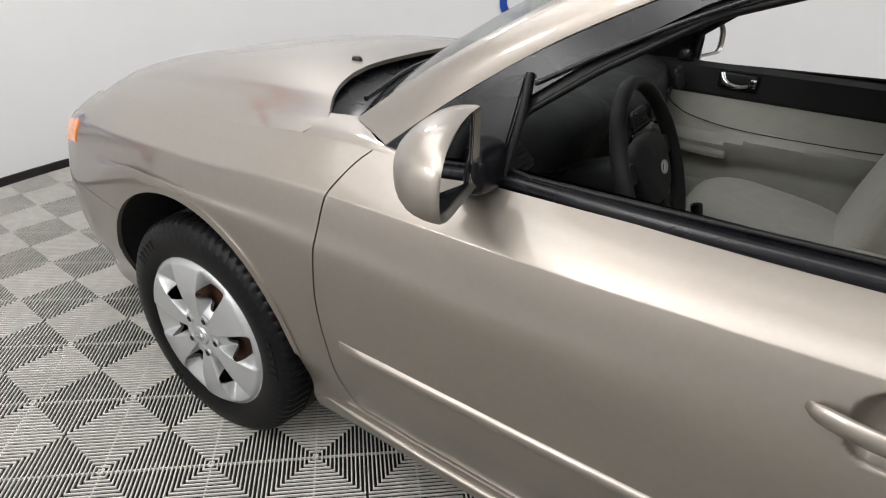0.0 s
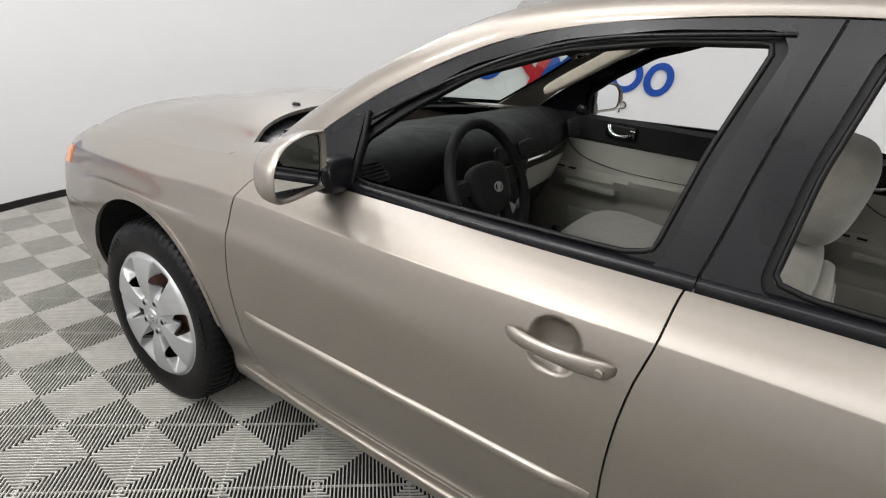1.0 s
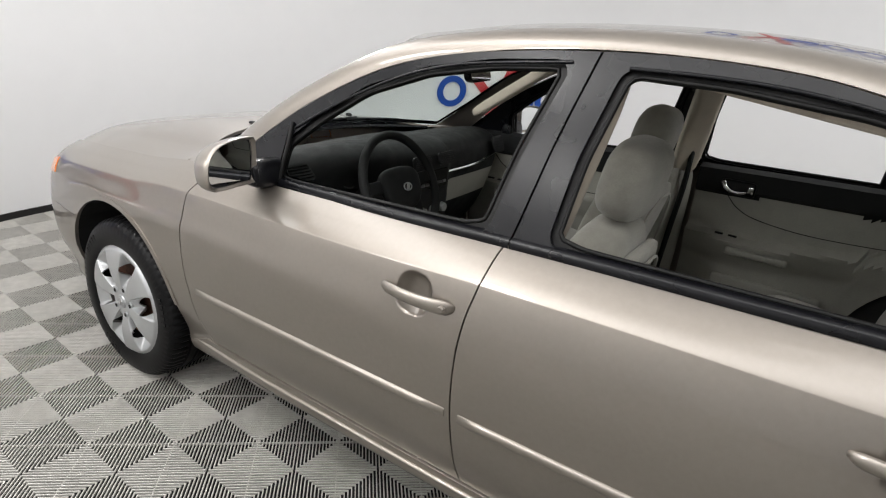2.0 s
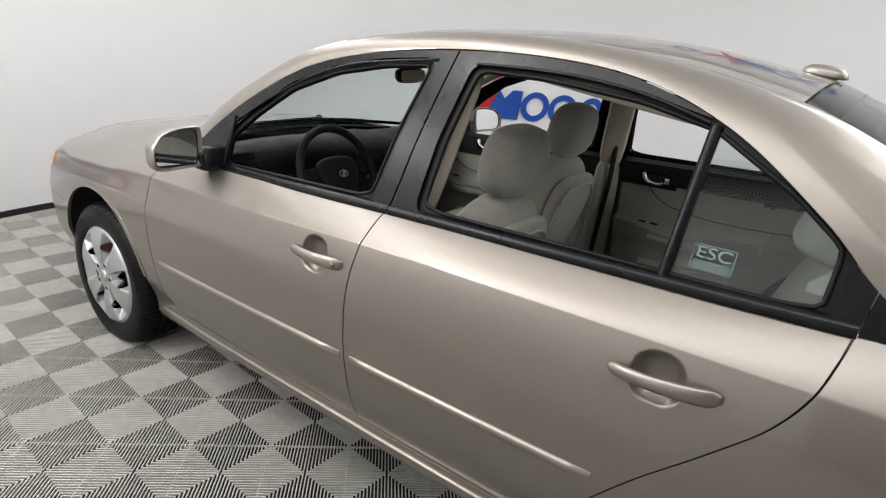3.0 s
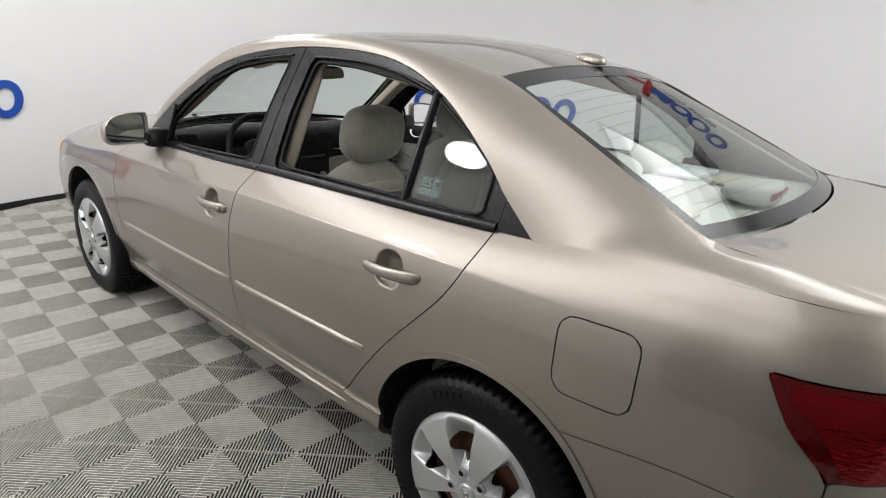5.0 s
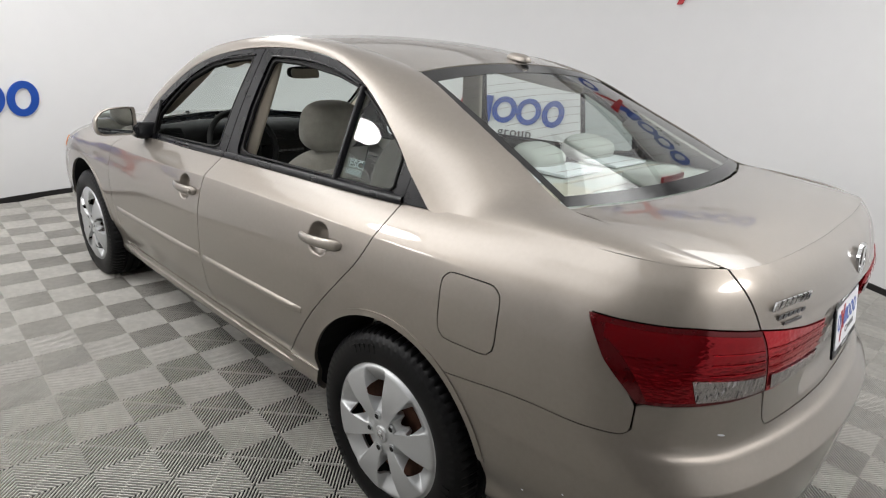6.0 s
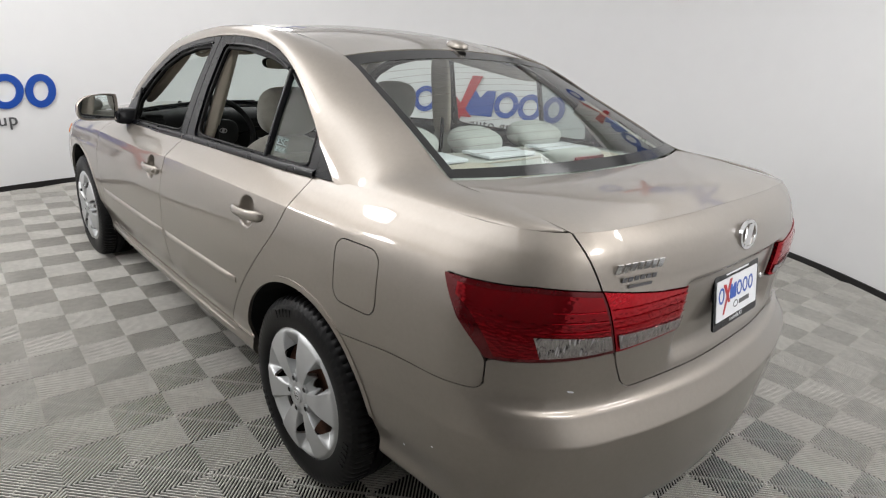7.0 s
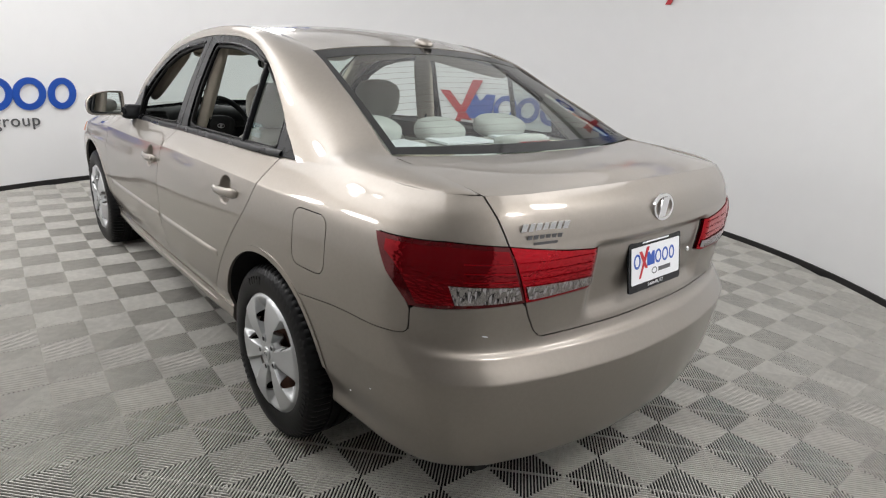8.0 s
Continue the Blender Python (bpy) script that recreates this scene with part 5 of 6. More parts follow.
# small scuffs in the rear bumper's paint, and the boot lock
for sx, sy, sz, w, h in ((3.618, -0.676, 0.711, 0.016, 0.005), (3.242, -0.857, 0.421, 0.007, 0.006), (3.358, -0.863, 0.486, 0.006, 0.005)):
    n_ = Vector((sx - 3.2, sy * 0.75, 0)) if sx > 3.5 else Vector((0.08, -1, -0.12))
    rot_ = n_.to_track_quat("Z", "Y").to_matrix()
    part("scuff", soft_block((w, h, 0.0016), (sx, sy, sz), 2.2, rot_, 4), PLATEWHITE, rear_bumper, "small pale paint chip")
lk = tail_at(0.262, 0.822)
part("lid_lock", placed(lathe([(0.0005, -0.004), (0.008, -0.004), (0.011, 0.0), (0.011, 0.006)], 20), Matrix.Translation(lk) @ pose(0, 0, 0, 0, 0, 90)), CHROME, lid, "round chrome boot lock")

# ---- cabin ----
part("cabin_floor", box((2.6, 1.50, 0.04), (1.55, 0, 0.33), 0.01), DASH, car, "dark carpet")
part("firewall", box((0.04, 1.46, 0.62), (0.38, 0, 0.64), 0.01), DASH, car)
part("boot_bulkhead", box((0.05, 1.36, 0.70), (2.74, 0, 0.70), 0.01), DASH, car)


def liner_sheet(s, t):
    P = roof_sheet(0.04 + 0.92 * s, t * 1.02)
    P[:, 2] -= 0.035
    return P


part("headliner", mesh_of("headliner", *trimmed(liner_sheet, (0, 1), (-1, 1), 24, 30, [], 0)[:2], LINER), LINER, car, "beige cloth headliner")


def pillar_lining(a, b, width, thick, name="pillar_trim", mat=None):
    """A padded lining from a to b on the left side; mirrored too."""
    a, b = Vector(a), Vector(b)
    d = (b - a)
    rot = d.to_track_quat("Z", "X").to_matrix()
    bm = soft_block((width, thick, d.length * 1.02), (0, 0, 0), 5.0, None, 6)
    bmesh.ops.transform(bm, matrix=Matrix.Translation((a + b) / 2) @ rot.to_4x4(), verts=bm.verts)
    return pair(name, bm, mat or LINER, (car, car), "beige padded pillar lining")


pillar_lining((0.60, -0.640, 1.075), (1.06, -0.560, 1.375), 0.05, 0.05)
pillar_lining((1.06, -0.570, 1.378), (1.70, -0.560, 1.440), 0.05, 0.05)
pillar_lining((1.70, -0.560, 1.440), (2.40, -0.590, 1.350), 0.05, 0.05)
pillar_lining((1.63, -0.720, 0.98), (1.70, -0.600, 1.42), 0.05, 0.11)
pillar_lining((1.62, -0.730, 0.40), (1.63, -0.720, 1.00), 0.05, 0.12, mat=DOORTRIM)
def c_lining(s, t):
    P = rail(0.615 + 0.235 * s, 0.06 + 0.88 * t)
    P[:, 1] += 0.05
    P[:, 2] -= 0.02
    return P


for mir in (False, True):
    v_, f_, n_ = trimmed(c_lining, (0, 1), (0, 1), 20, 10, [], 0.01, 0, mir)
    part("rear_pillar_trim", mesh_of("rear_pillar_trim", v_, f_, DOORTRIM, True, n_), DOORTRIM, car, "grey rear pillar lining")

# door inner linings: dark top, pale insert, armrest, pocket, handle
def door_card(x0, x1, zb0, zb1, dparents, handle_x):
    n, m = 34, 44
    bm = bmesh.new()
    grid = []
    top_at = lambda x: zb0 + (zb1 - zb0) * (x - x0) / (x1 - x0)
    ledge = lambda x: 0.735 + 0.045 * (x - x0) / (x1 - x0) - 0.03 * math.exp(-((x - x0 - 0.30) / 0.16) ** 2)
    for i in range(n):
        u = i / (n - 1)
        x = x0 + (x1 - x0) * u
        ztop = top_at(x)
        col = []
        for j in range(m):
            w = j / (m - 1)
            zlow = 0.36
            if x > ARCH_R[0] - 0.40:
                zlow = max(zlow, ARCH_R[1] + 0.012 + math.sqrt(max(0.0, 0.40 ** 2 - (x - ARCH_R[0]) ** 2)))
            z = zlow + (ztop - zlow) * w
            y = -0.765 + 0.02 * w - 0.01 * math.sin(math.pi * w)
            # armrest: a flat shelf that juts out at the ledge and falls back below it
            q = (z - ledge(x)) / 0.11
            if -1 < q < 0:
                y += 0.062 * (1 + q) ** 0.7 * (0.55 + 0.45 * math.sin(math.pi * min(1, 0.15 + u)))
            elif 0 <= q < 0.16:
                y += 0.062 * (1 - q / 0.16) * (0.55 + 0.45 * math.sin(math.pi * min(1, 0.15 + u)))
            y += 0.022 * (1 if z > ztop - 0.11 else 0)
            if w == 1:
                y -= 0.03
            col.append(bm.verts.new((x, y, z)))
        grid.append(col)
    for i in range(n - 1):
        for j in range(m - 1):
            bm.faces.new((grid[i][j], grid[i][j + 1], grid[i + 1][j + 1], grid[i + 1][j]))
    bmesh.ops.recalc_face_normals(bm, faces=bm.faces)
    smooth_mesh(bm, 0.7)
    # split off the dark upper band
    top = bm.copy()
    cut = lambda f: f.calc_center_median().z > top_at(f.calc_center_median().x) - 0.118
    bmesh.ops.delete(top, geom=[f for f in top.faces if not cut(f)], context="FACES")
    bmesh.ops.delete(bm, geom=[f for f in bm.faces if cut(f)], context="FACES")
    cards = pair("door_lining", bm, DOORTRIM, dparents, "grey-green door lining with an armrest")
    pair("upper_lining", top, DASH, cards)
    # seam of the cloth insert, sweeping down behind the handle and then back
    sweep = [(x0 + 0.13, top_at(x0 + 0.13) - 0.122), (x0 + 0.18, top_at(x0) - 0.165), (x0 + 0.27, top_at(x0) - 0.198), (x0 + 0.48, top_at(x0) - 0.215), (x1 - 0.12, top_at(x1) - 0.225), (x1 - 0.07, top_at(x1) - 0.19), (x1 - 0.05, top_at(x1) - 0.125)]
    pair("insert_seam", tube([(a, -0.7505 + 0.004 * (b - 0.75), b) for a, b in sweep], 0.0018, segments=6, n=50), DASH, cards)
    pair("handle_cup", box((0.135, 0.014, 0.062), (handle_x, -0.722, 0.952), 0.014, 3), RUBBER, cards)
    lever = tube([(handle_x - 0.058, -0.712, 0.972), (handle_x - 0.046, -0.703, 0.952), (handle_x - 0.02, -0.698, 0.938), (handle_x + 0.012, -0.699, 0.936), (handle_x + 0.036, -0.706, 0.942)], lambda u: 0.0105 - 0.005 * u, segments=8, n=22)
    pair("inner_handle", lever, CHROME, cards, "chrome inner door handle")
    pair("lock_tab", box((0.022, 0.010, 0.030), (handle_x + 0.050, -0.711, 0.952), 0.004), CHROME, cards, "chrome lock tab")
    for k in (0, 1):
        pair("switch_slot", box((0.034, 0.016, 0.007), (x0 + 0.14 + 0.055 * k, -0.716, ledge(x0 + 0.16) + 0.020), 0.003), RUBBER, cards)
    pair("pull_cup", box((0.24, 0.012, 0.030), (x0 + 0.30, -0.694, ledge(x0 + 0.30) - 0.030), 0.012, 3), DOORTRIM, cards)
    pair("map_pocket", box((0.42, 0.03, 0.13), ((x0 + x1) / 2 - 0.10, -0.738, 0.50), 0.014, 3), DOORTRIM, cards)
    return cards


door_card(0.56, 1.58, 0.990, 1.020, doors["f"], 0.945)
door_card(1.70, 2.62, 1.028, 1.060, doors["r"], 1.865)

# ---- dash, wheel, console ----
def dash_surface(s, t):
    """Dashboard skin: from the windscreen's foot back and down to the knees."""
    prof = path3([(0.30, 0, 0.965), (0.48, 0, 1.005), (0.66, 0, 1.010), (0.745, 0, 0.975), (0.765, 0, 0.90), (0.74, 0, 0.78), (0.68, 0, 0.62), (0.60, 0, 0.50)])
    P = prof(s)
    foot = step(0.28, 0.0, s)
    y = (0.11 * foot - 0.70) * t
    hood_ = np.exp(-((y + 0.365) / 0.20) ** 4)
    mid = np.exp(-(y / 0.17) ** 4)
    P[:, 0] += 0.05 * mid * (s > 0.3) + 0.045 * hood_ * np.exp(-((s - 0.42) / 0.12) ** 2) + (0.10 * foot - 0.05) * np.abs(t) ** 3
    P[:, 2] += 0.030 * hood_ * np.exp(-((s - 0.34) / 0.16) ** 2) + 0.012 * mid * (s < 0.6) - 0.012 * np.abs(t) ** 3 - 0.02 * foot
    P[:, 1] = y
    return P


dash = part("dashboard", mesh_of("dashboard", *trimmed(dash_surface, (0, 1), (-1, 1), 60, 90, [], 0)[:2], DASH), DASH, car, "dark grey dashboard with a pale lower band")


def dash_band(s, t):
    P = dash_surface(0.66 + 0.12 * s, -t)
    P[:, 0] += 0.004
    return P


part("dash_band", mesh_of("dash_band", *trimmed(dash_band, (0, 1), (0.12, 0.98), 8, 30, [], 0)[:2], DOORTRIM), DOORTRIM, dash, "pale lower dashboard band")
part("dash_line", tube([(0.77, 0.12, 0.872), (0.772, 0.40, 0.880), (0.735, 0.66, 0.900)], 0.006, segments=6, n=14), CHROME, dash)
# instrument hood and dials
part("instrument_panel", placed(rounded_plate(0.34, 0.12, 0.01, 0.05), Matrix.Translation((0.735, -0.365, 0.935)) @ pose(0, 0, 0, 72, 0, 90)), FRIT, dash, "dark instrument panel")
for dy in (-0.075, 0.075):
    d = placed(ring_shape(0.046, 0.046, 0.005, 0.006, 32), Matrix.Translation((0.748, -0.365 + dy, 0.938)) @ pose(0, 0, 0, 72, 0, 90))
    part("dial_ring", d, CHROME, dash, "round dial with a silver ring")
# vents: a row of slats
def vent(x, y, z, w, h, tilt, name="air_vent"):
    m = Matrix.Translation((x, y, z)) @ pose(0, 0, 0, 90 - tilt, 0, 90)
    v = part(name, placed(rounded_plate(w, h, 0.008, min(w, h) * 0.25), m), RUBBER, dash, "black slatted air vent")
    for k in range(5):
        part("vent_slat", placed(box((w * 0.86, 0.003, 0.006), (0, -h / 2 + h * (k + 1) / 6, 0.010)), m), DASH, v)
    return v


vent(0.755, 0.635, 0.945, 0.10, 0.08, 20)
vent(0.735, -0.655, 0.975, 0.10, 0.07, 50)
vent(0.815, -0.085, 0.955, 0.12, 0.05, 15)
vent(0.815, 0.085, 0.955, 0.12, 0.05, 15)
stack = part("centre_stack", box((0.10, 0.27, 0.34), (0.765, 0, 0.775), 0.03, 3), DASH, dash, "dark centre stack with radio and knobs")
part("radio", placed(rounded_plate(0.20, 0.075, 0.006, 0.008), Matrix.Translation((0.815, 0, 0.875)) @ pose(0, 0, 0, 90, 0, 90)), FRIT, stack, "black radio panel")
for k in range(6):
    part("radio_button", box((0.006, 0.024, 0.012), (0.822, -0.075 + 0.03 * k, 0.858), 0.002), GREY, stack)
for ky in (-0.07, 0.0, 0.07):
    kn = lathe([(0.0005, -0.02), (0.018, -0.018), (0.021, 0.0)], 20)
    part("climate_knob", placed(kn, Matrix.Translation((0.822, ky, 0.745)) @ pose(0, 0, 0, 0, 0, 90)), SILVER, stack, "round climate knob")
console = part("centre_console", box((0.92, 0.22, 0.30), (1.22, 0, 0.49), 0.05, 3), DASH, car, "dark centre console")
part("console_lid", soft_block((0.34, 0.20, 0.10), (1.50, 0, 0.66), 4.0, None, 8), DOORTRIM, console, "pale armrest lid")
part("gear_lever", tube([(1.03, 0, 0.62), (1.02, 0, 0.70), (1.01, 0, 0.735)], 0.016, segments=8, n=8), BLACK, console, "black gear lever")

steer = new("steering_wheel")
steer.parent = car
tagged(steer, "dark grey four-spoke steering wheel")
steer.matrix_basis = Matrix.Translation((0.938, -0.367, 0.930)) @ pose(0, 0, 0, 0, -26, 0)
bm = bmesh.new()
for i in range(56):
    a = 2 * math.pi * i / 56
    for k in range(10):
        b = 2 * math.pi * k / 10
        r = 0.186 + 0.0155 * math.cos(b)
        bm.verts.new((0.0175 * math.sin(b), r * math.cos(a), r * math.sin(a)))
bm.verts.ensure_lookup_table()
for i in range(56):
    for k in range(10):
        q = [i * 10 + k, i * 10 + (k + 1) % 10, ((i + 1) % 56) * 10 + (k + 1) % 10, ((i + 1) % 56) * 10 + k]
        bm.faces.new([bm.verts[j] for j in q]).smooth = True
bmesh.ops.recalc_face_normals(bm, faces=bm.faces)
part("steering_rim", bm, DASH, steer)
part("airbag_cover", soft_block((0.06, 0.20, 0.155), (-0.005, 0, -0.005), 2.8, None, 10, lambda x, y, z: (x, y * (1 + 0.15 * z), z)), DASH, steer, "dark airbag cover with an oval mark")
for sy in (-1, 1):
    part("spoke", box((0.022, 0.10, 0.045), (-0.010, sy * 0.125, 0.015), 0.008), DASH, steer)
    part("spoke", box((0.020, 0.045, 0.11), (-0.010, sy * 0.062, -0.115), 0.008), DASH, steer)
part("steering_mark", placed(join(moved(ring_shape(0.022, 0.015, 0.004, 0.003), 0, 0), slash(-0.005, -0.010, 0.005, 0.010, 0.014, 0.014, 0.003)), Matrix.Translation((0.028, 0, -0.005)) @ pose(0, 0, 0, 90, 0, 90)), SILVER, steer, "oval silver mark")
part("steering_column", soft_block((0.26, 0.12, 0.12), (0.84, -0.363, 0.860), 3.0, Euler((0, radians(-22), 0)).to_matrix(), 8), DASH, car)
part("stalk", tube([(0.90, -0.31, 0.90), (0.92, -0.24, 0.915), (0.93, -0.17, 0.925)], 0.008, segments=6, n=10), BLACK, car, "black column stalk")

# ---- seats ----
def seat(x, y, lift):
    """Front seat: cushion, bolstered back, headrest on two posts."""
    st_ = new("front_seat")
    st_.parent = car
    tagged(st_, "beige cloth front seat with a rounded headrest")
    st_.location = (x, y, lift)
    part("seat_cushion", soft_block((0.54, 0.52, 0.20), (-0.34, 0, 0.52), 3.6, Euler((0, radians(6), 0)).to_matrix(), 12, lambda a, b, c: (a, b, c + 0.25 * abs(b) ** 3 * (c > 0))), FABRIC, st_)
    bs = soft_block((0.18, 0.52, 0.60), (-0.040, 0, 0.735), 3.0, Euler((0, radians(14), 0)).to_matrix(), 14, lambda a, b, c: (a - 0.28 * abs(b) ** 3 * (1 if a < 0 else 0), b * (1 - 0.30 * max(0, c) ** 2), c))
    part("backrest", bs, FABRIC, st_)
    part("back_panel", soft_block((0.05, 0.40, 0.42), (0.052, 0, 0.745), 4.0, Euler((0, radians(14), 0)).to_matrix(), 8), FABRIC, st_)
    part("seam_piping", tube([(0.070, -0.17, 0.58), (0.098, -0.18, 0.76), (0.118, -0.13, 0.885), (0.122, 0, 0.905), (0.118, 0.13, 0.885), (0.098, 0.18, 0.76), (0.070, 0.17, 0.58)], 0.005, segments=6, n=40), FABRIC, st_)
    hrst = part("headrest", soft_block((0.145, 0.295, 0.225), (0.042, 0, 1.132), 2.9, Euler((0, radians(10), 0)).to_matrix(), 12), FABRIC, st_, "rounded beige headrest")
    for sy in (-0.06, 0.06):
        part("headrest_post", tube([(0.03, sy, 0.98), (0.035, sy, 1.04), (0.04, sy, 1.08)], 0.006, segments=8, n=6), CHROME, st_)
    part("seat_base", box((0.44, 0.42, 0.14), (-0.30, 0, 0.40), 0.02), DASH, st_)
    return st_


seat(1.685, -0.365, 0.0)
seat(1.535, 0.365, 0.025)


def belt_run(y):
    return tube([(1.66, y * 0.985, 1.20), (1.66, y * 0.99, 0.95), (1.64, y, 0.70), (1.62, y, 0.42)], 0.012, segments=6, n=16, flat=1.0)


pair("seat_belt", belt_run(-0.695), DASH, (car, car), "dark seat belt")
bench = new("rear_bench")
bench.parent = car
tagged(bench, "beige cloth rear bench with pale headrests")
part("bench_cushion", soft_block((0.56, 1.30, 0.20), (2.30, 0, 0.50), 4.5, Euler((0, radians(6), 0)).to_matrix(), 14, lambda a, b, c: (a, b, c - 0.10 * math.cos(3 * math.pi * b) * (c > 0) * 0.5)), FABRIC, bench)
part("bench_back", soft_block((0.20, 1.30, 0.62), (2.60, 0, 0.775), 4.5, Euler((0, radians(22), 0)).to_matrix(), 16, lambda a, b, c: (a + 0.10 * math.cos(3 * math.pi * b) * (a < 0) * 0.5, b, c)), FABRIC, bench)
for hy in (-0.38, 0.0, 0.38):
    part("headrest_cover", box((0.15, 0.27, 0.012), (2.735, hy, 1.083), 0.004), PLATEWHITE, bench, "flat white cover")
    part("bench_headrest", soft_block((0.17, 0.29 if hy else 0.24, 0.105), (2.60, hy, 1.118 if hy else 1.106), 2.8, Euler((0, radians(14), 0)).to_matrix(), 10), PALE, bench, "low pale headrest")


def shelf_sheet(s, t):
    return np.stack([2.66 + 0.53 * s - 0.08 * t * t, 0.63 * t, 1.070 + 0.010 * s], -1)


shelf = part("parcel_shelf", mesh_of("parcel_shelf", *trimmed(shelf_sheet, (0, 1), (-1, 1), 10, 20, [], 0.02)[:2], PALE), PALE, car, "pale parcel shelf")
for hy in (-0.36, 0.36):
    part("shelf_speaker", placed(rounded_plate(0.24, 0.15, 0.008, 0.05), Matrix.Translation((2.93, hy, 1.078)) @ pose(0, 0, 0, 0, 0, 90)), LINER, shelf, "beige speaker grille")
for gx in (2.86, 2.98, 3.08):
    part("shelf_groove", box((0.006, 1.05, 0.004), (gx, 0, 1.079)), LINER, shelf)
sl = part("high_brake_lamp", soft_block((0.16, 0.22, 0.085), (3.050, 0.030, 1.118), 3.6, Euler((0, radians(-4), 0)).to_matrix(), 10, lambda a, b, c: (a, b * (1 - 0.12 * (a < 0)), c * (0.75 + 0.25 * a))), PALE, car, "pale high brake lamp housing with a red lens")
part("brake_lens", box((0.010, 0.17, 0.022), (3.127, 0.030, 1.124), 0.004), LENSRED, sl, "red brake lens")
# heating wires of the rear window
wires = []
for k in range(13):
    s0 = 0.16 + 0.055 * k
    p = backlight(np.full(24, s0), np.linspace(-0.86, 0.86, 24)) + (0, 0, -0.004)
    wires.append(tube([tuple(a) for a in p], 0.0005, segments=4, n=24))
part("heating_wires", join(*wires), RUST, car, "thin heating wires on the rear window")
# inside mirror and sun visors
im = part("inside_mirror", soft_block((0.035, 0.235, 0.065), (0.985, -0.02, 1.318), 3.2, Euler((0, radians(-12), radians(12))).to_matrix(), 8), BLACK, car, "black inside mirror")
part("inside_mirror_glass", placed(rounded_plate(0.215, 0.05, 0.001, 0.02), Matrix.Translation((1.0035, -0.0165, 1.3145)) @ pose(0, 0, 0, 78, 0, 102)), MIRROR, im)
part("mirror_stem", tube([(0.90, 0, 1.405), (0.94, -0.005, 1.37), (0.975, -0.015, 1.335)], 0.010, segments=8, n=8), BLACK, im)
for vy in (-0.34, 0.34):
    part("sun_visor", soft_block((0.17, 0.36, 0.025), (1.02, vy, 1.385), 5.0, Euler((0, radians(-16), 0)).to_matrix(), 8), LINER, car, "beige sun visor")
grab = tube([(1.15, -0.560, 1.360), (1.17, -0.535, 1.350), (1.28, -0.530, 1.375), (1.30, -0.555, 1.395)], 0.010, segments=8, n=18)
pair("grab_handle", grab, LINER, (car, car), "beige grab handle")

# ---- signs on the wall ----
def bent(bm, ang, z, out=0.012):
    """Lay a flat shape (x along, y up, z out) on the round wall, centred at an angle."""
    r = RAD - out
    for v in bm.verts:
        a = radians(ang) - v.co.x / RAD
        rr = r - v.co.z
        v.co = Vector((CX + rr * math.cos(a), CY + rr * math.sin(a), z + v.co.y))
    return bm


def wall_sign(ang, z):
    """Dealer mark as plain shapes: blue ring, red crossing strokes, leaning blue blocks and rings, grey words below."""
    sg = tagged(new("wall_sign"), "raised blue, red and grey lettered-style sign on the white wall", "wall sign", "wall signs")
    t, lean = 0.014, 0.10
    k = RAD * math.pi / 180
    h = 0.29
    shapes = [moved(ring_shape(0.142, 0.148, 0.058, t, 36), -11.2 * k, 0, lean), leaning_block(-1.3 * k, 0, 0.345, h, lean, True, t), moved(ring_shape(0.142, 0.148, 0.058, t, 36), 3.6 * k, 0, lean),
              moved(ring_shape(0.142, 0.148, 0.058, t, 36), 7.9 * k, 0, lean), moved(ring_shape(0.125, 0.148, 0.060, t, 36), 12.2 * k, 0, lean)]
    for b in shapes:
        part("blue_shape", bent(b, ang, z), BLUE, sg)
    part("red_stroke", bent(slash(-6.4 * k, -0.375, -1.9 * k, 0.30, 0.05, 0.125, t), ang, z, 0.014), RED, sg)
    part("red_stroke", bent(slash(-8.0 * k, 0.16, -3.4 * k, -0.17, 0.12, 0.115, t), ang, z, 0.013), RED, sg)
    cu = bpy.data.curves.new("grey_words", "FONT")
    cu.body, cu.size, cu.extrude, cu.align_x, cu.align_y, cu.space_character = "auto group", 0.155, 0.004, "CENTER", "CENTER", 1.1
    tmp = bpy.data.objects.new("grey_words", cu)
    scene.collection.objects.link(tmp)
    me = bpy.data.meshes.new_from_object(tmp.evaluated_get(bpy.context.evaluated_depsgraph_get()))
    bpy.data.objects.remove(tmp)
    bm = bmesh.new()
    bm.from_mesh(me)
    bmesh.ops.remove_doubles(bm, verts=bm.verts, dist=0.00001)
    bm.verts.index_update()
    for v in bm.verts:
        v.co.x += 3.0 * k
        v.co.y -= 0.245
    # each letter is a piece of its own
    left = dict.fromkeys(bm.verts)
    while left:
        stack, seen = [next(iter(left))], set()
        while stack:
            v = stack.pop()
            if v not in seen:
                seen.add(v)
                stack += [e.other_vert(v) for e in v.link_edges]
        for v in seen:
            left.pop(v)
        letter = bm.copy()
        keep = {v.index for v in seen}
        bmesh.ops.delete(letter, geom=[v for v in letter.verts if v.index not in keep], context="VERTS")
        part("grey_letter", bent(letter, ang, z), GREY, sg)
    bm.free()
    return sg


for ang, zz in ((120.5, 0.90), (205.3, 0.868)):
    wall_sign(ang, zz)
for ang in (84.3, 168.0):
    wall_sign(ang, 2.42)

# ---- floor tiles ----
TILE, TURN_T = 0.28725, radians(42.0)


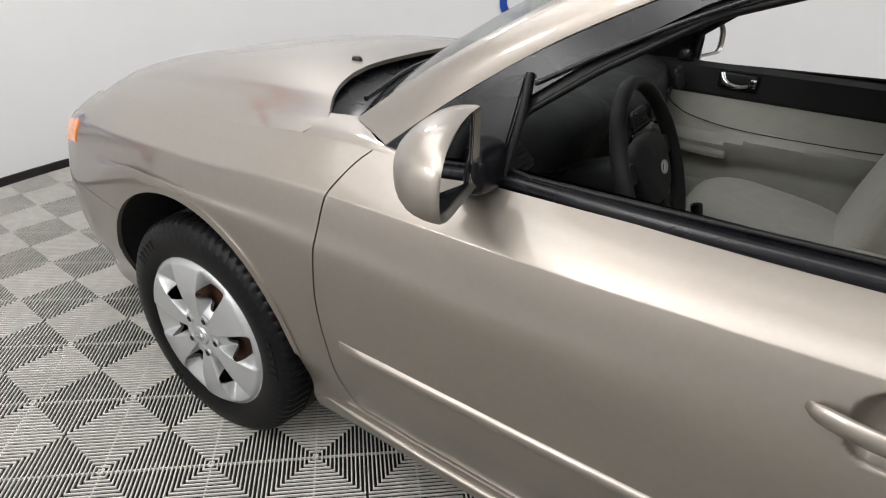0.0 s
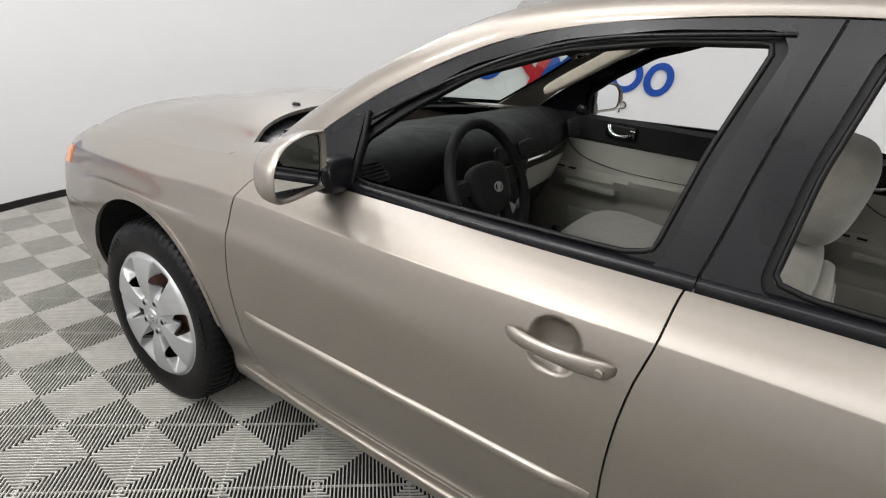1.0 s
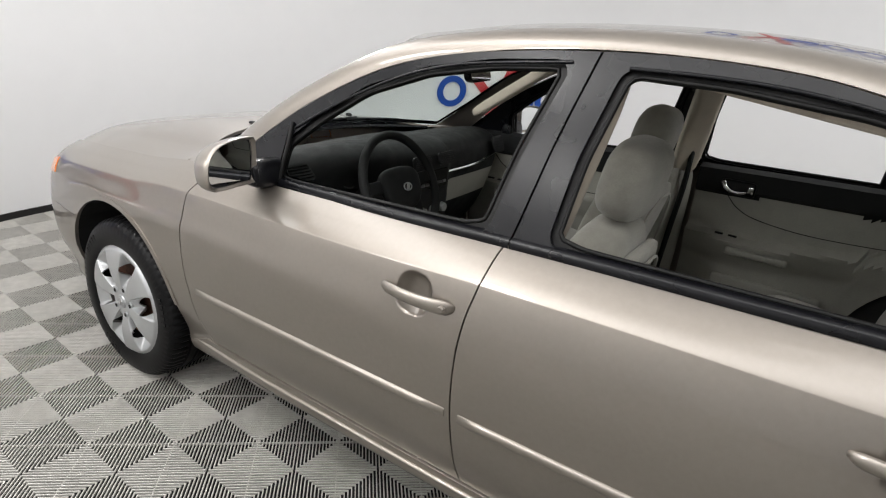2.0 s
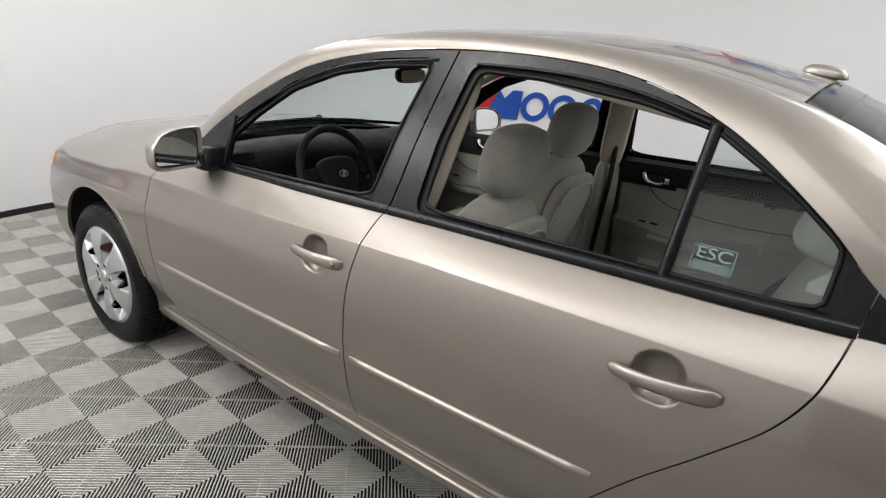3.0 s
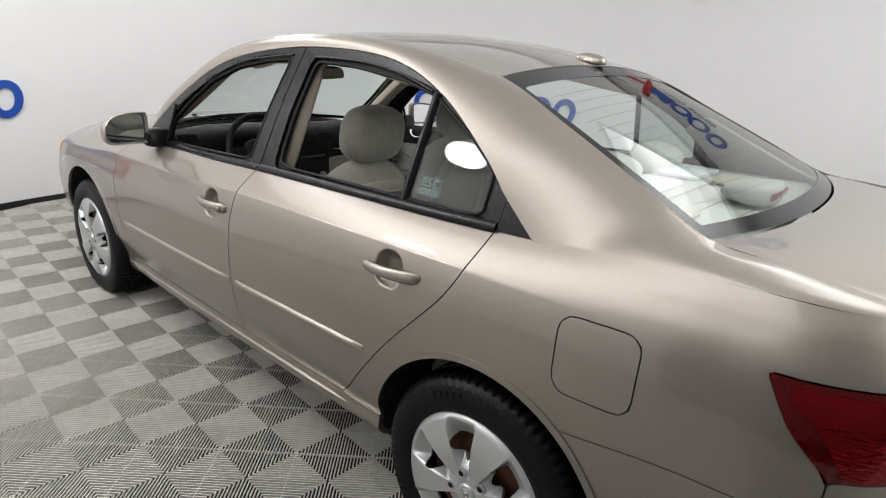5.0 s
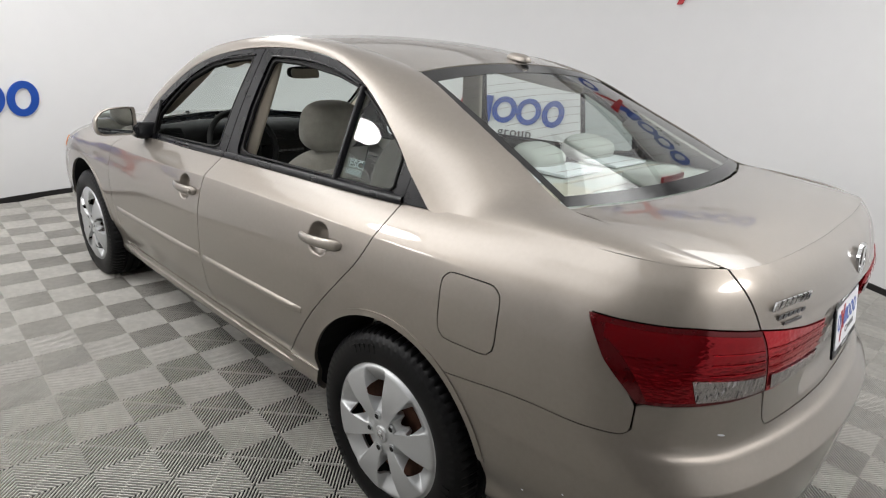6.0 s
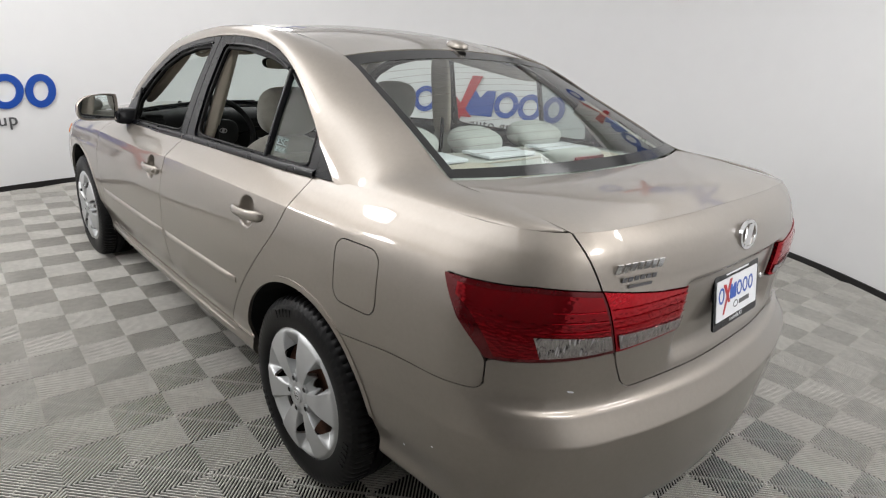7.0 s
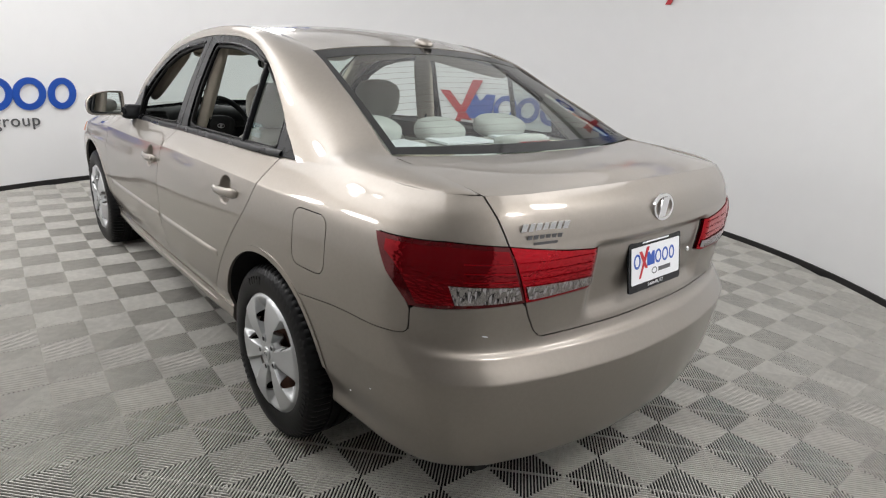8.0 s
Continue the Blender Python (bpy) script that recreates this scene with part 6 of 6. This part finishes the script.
def tile_mesh():
    """A vented tile: twelve square rings of ribs on a lower lattice of bars."""
    v, f = [], []
    rings = 12
    pitch = TILE / 2 / rings
    for k in range(rings):
        o = pitch * (k + 1) - pitch * 0.32
        i = pitch * k + pitch * 0.36
        base = len(v)
        c = pitch * 0.13
        for r, z in ((o, -0.0070), (o, -0.0008), (o - c, 0.0), (i + c, 0.0), (i, -0.0008), (i, -0.0070)):
            v += [(r, r, z), (-r, r, z), (-r, -r, z), (r, -r, z)]
        for q in range(5):
            for e in range(4):
                a, b = base + 4 * q + e, base + 4 * q + (e + 1) % 4
                f.append((a, b, b + 4, a + 4))
    bar = 0.0016
    h = TILE / 2 - 0.001
    for axis in (0, 1):
        base = len(v)
        top, low = -0.0040 - 0.0003 * axis, -0.012
        for a, b, z in ((-bar, -h, top), (bar, -h, top), (bar, h, top), (-bar, h, top), (-bar, -h, low), (bar, -h, low), (bar, h, low), (-bar, h, low)):
            v.append((a, b, z) if axis == 0 else (b, a, z))
        quads = [(0, 1, 2, 3), (0, 3, 7, 4), (1, 5, 6, 2)]
        f += [tuple(base + x for x in (q if axis == 0 else q[::-1])) for q in quads]
    return mesh_of("tile", v, f, TILEMAT, False)


tm = tile_mesh()
ca, sa = math.cos(TURN_T), math.sin(TURN_T)
near, far = [], []
for i in range(-32, 33):
    for j in range(-32, 33):
        p, q = (i - 0.0843) * TILE, (j + 0.1592) * TILE
        x, y = p * ca - q * sa, p * sa + q * ca
        if math.hypot(x - CX, y - CY) < RAD - 0.02 + TILE * 0.5:
            d = min(math.hypot(x - a, y - b) for a, b in ((0.8, -1.6), (2.0, -1.6), (3.2, -1.3), (4.0, -0.6), (4.3, 0.8)))
            near.append((d, x, y))
near.sort()
for d, x, y in near[:300]:
    if math.hypot(x - CX, y - CY) > RAD - TILE * 0.72:
        far.append((x, y))
        continue
    t_ = new("tile", tm)
    t_.parent = floor
    t_.matrix_basis = pose(x, y, 0, 0, 0, 42.0 + 90 * random.randrange(4))
far += [(x, y) for d, x, y in near[300:]]
tv = np.array([p.co for p in tm.vertices])
tf = [tuple(p.vertices) for p in tm.polygons]
av, af = [], []
R2 = np.array([[ca, -sa], [sa, ca]])
for x, y in far:
    w_ = tv.copy()
    w_[:, :2] = tv[:, :2] @ R2.T + (x, y)
    rr_ = np.hypot(w_[:, 0] - CX, w_[:, 1] - CY)
    k_ = np.minimum(1, (RAD - 0.013) / rr_)
    w_[:, 0], w_[:, 1] = CX + (w_[:, 0] - CX) * k_, CY + (w_[:, 1] - CY) * k_
    base = sum(len(a) for a in av)
    for q in tf:
        af.append(tuple(base + k for k in q))
    av.append(w_)
rest = part("far_tiles", mesh_of("far_tiles", np.concatenate(av), af, TILEMAT, False), TILEMAT, None)
tagged(rest, "grey ribbed plastic floor tiles, in a checker of rib directions", "floor tiles", kind="stuff")
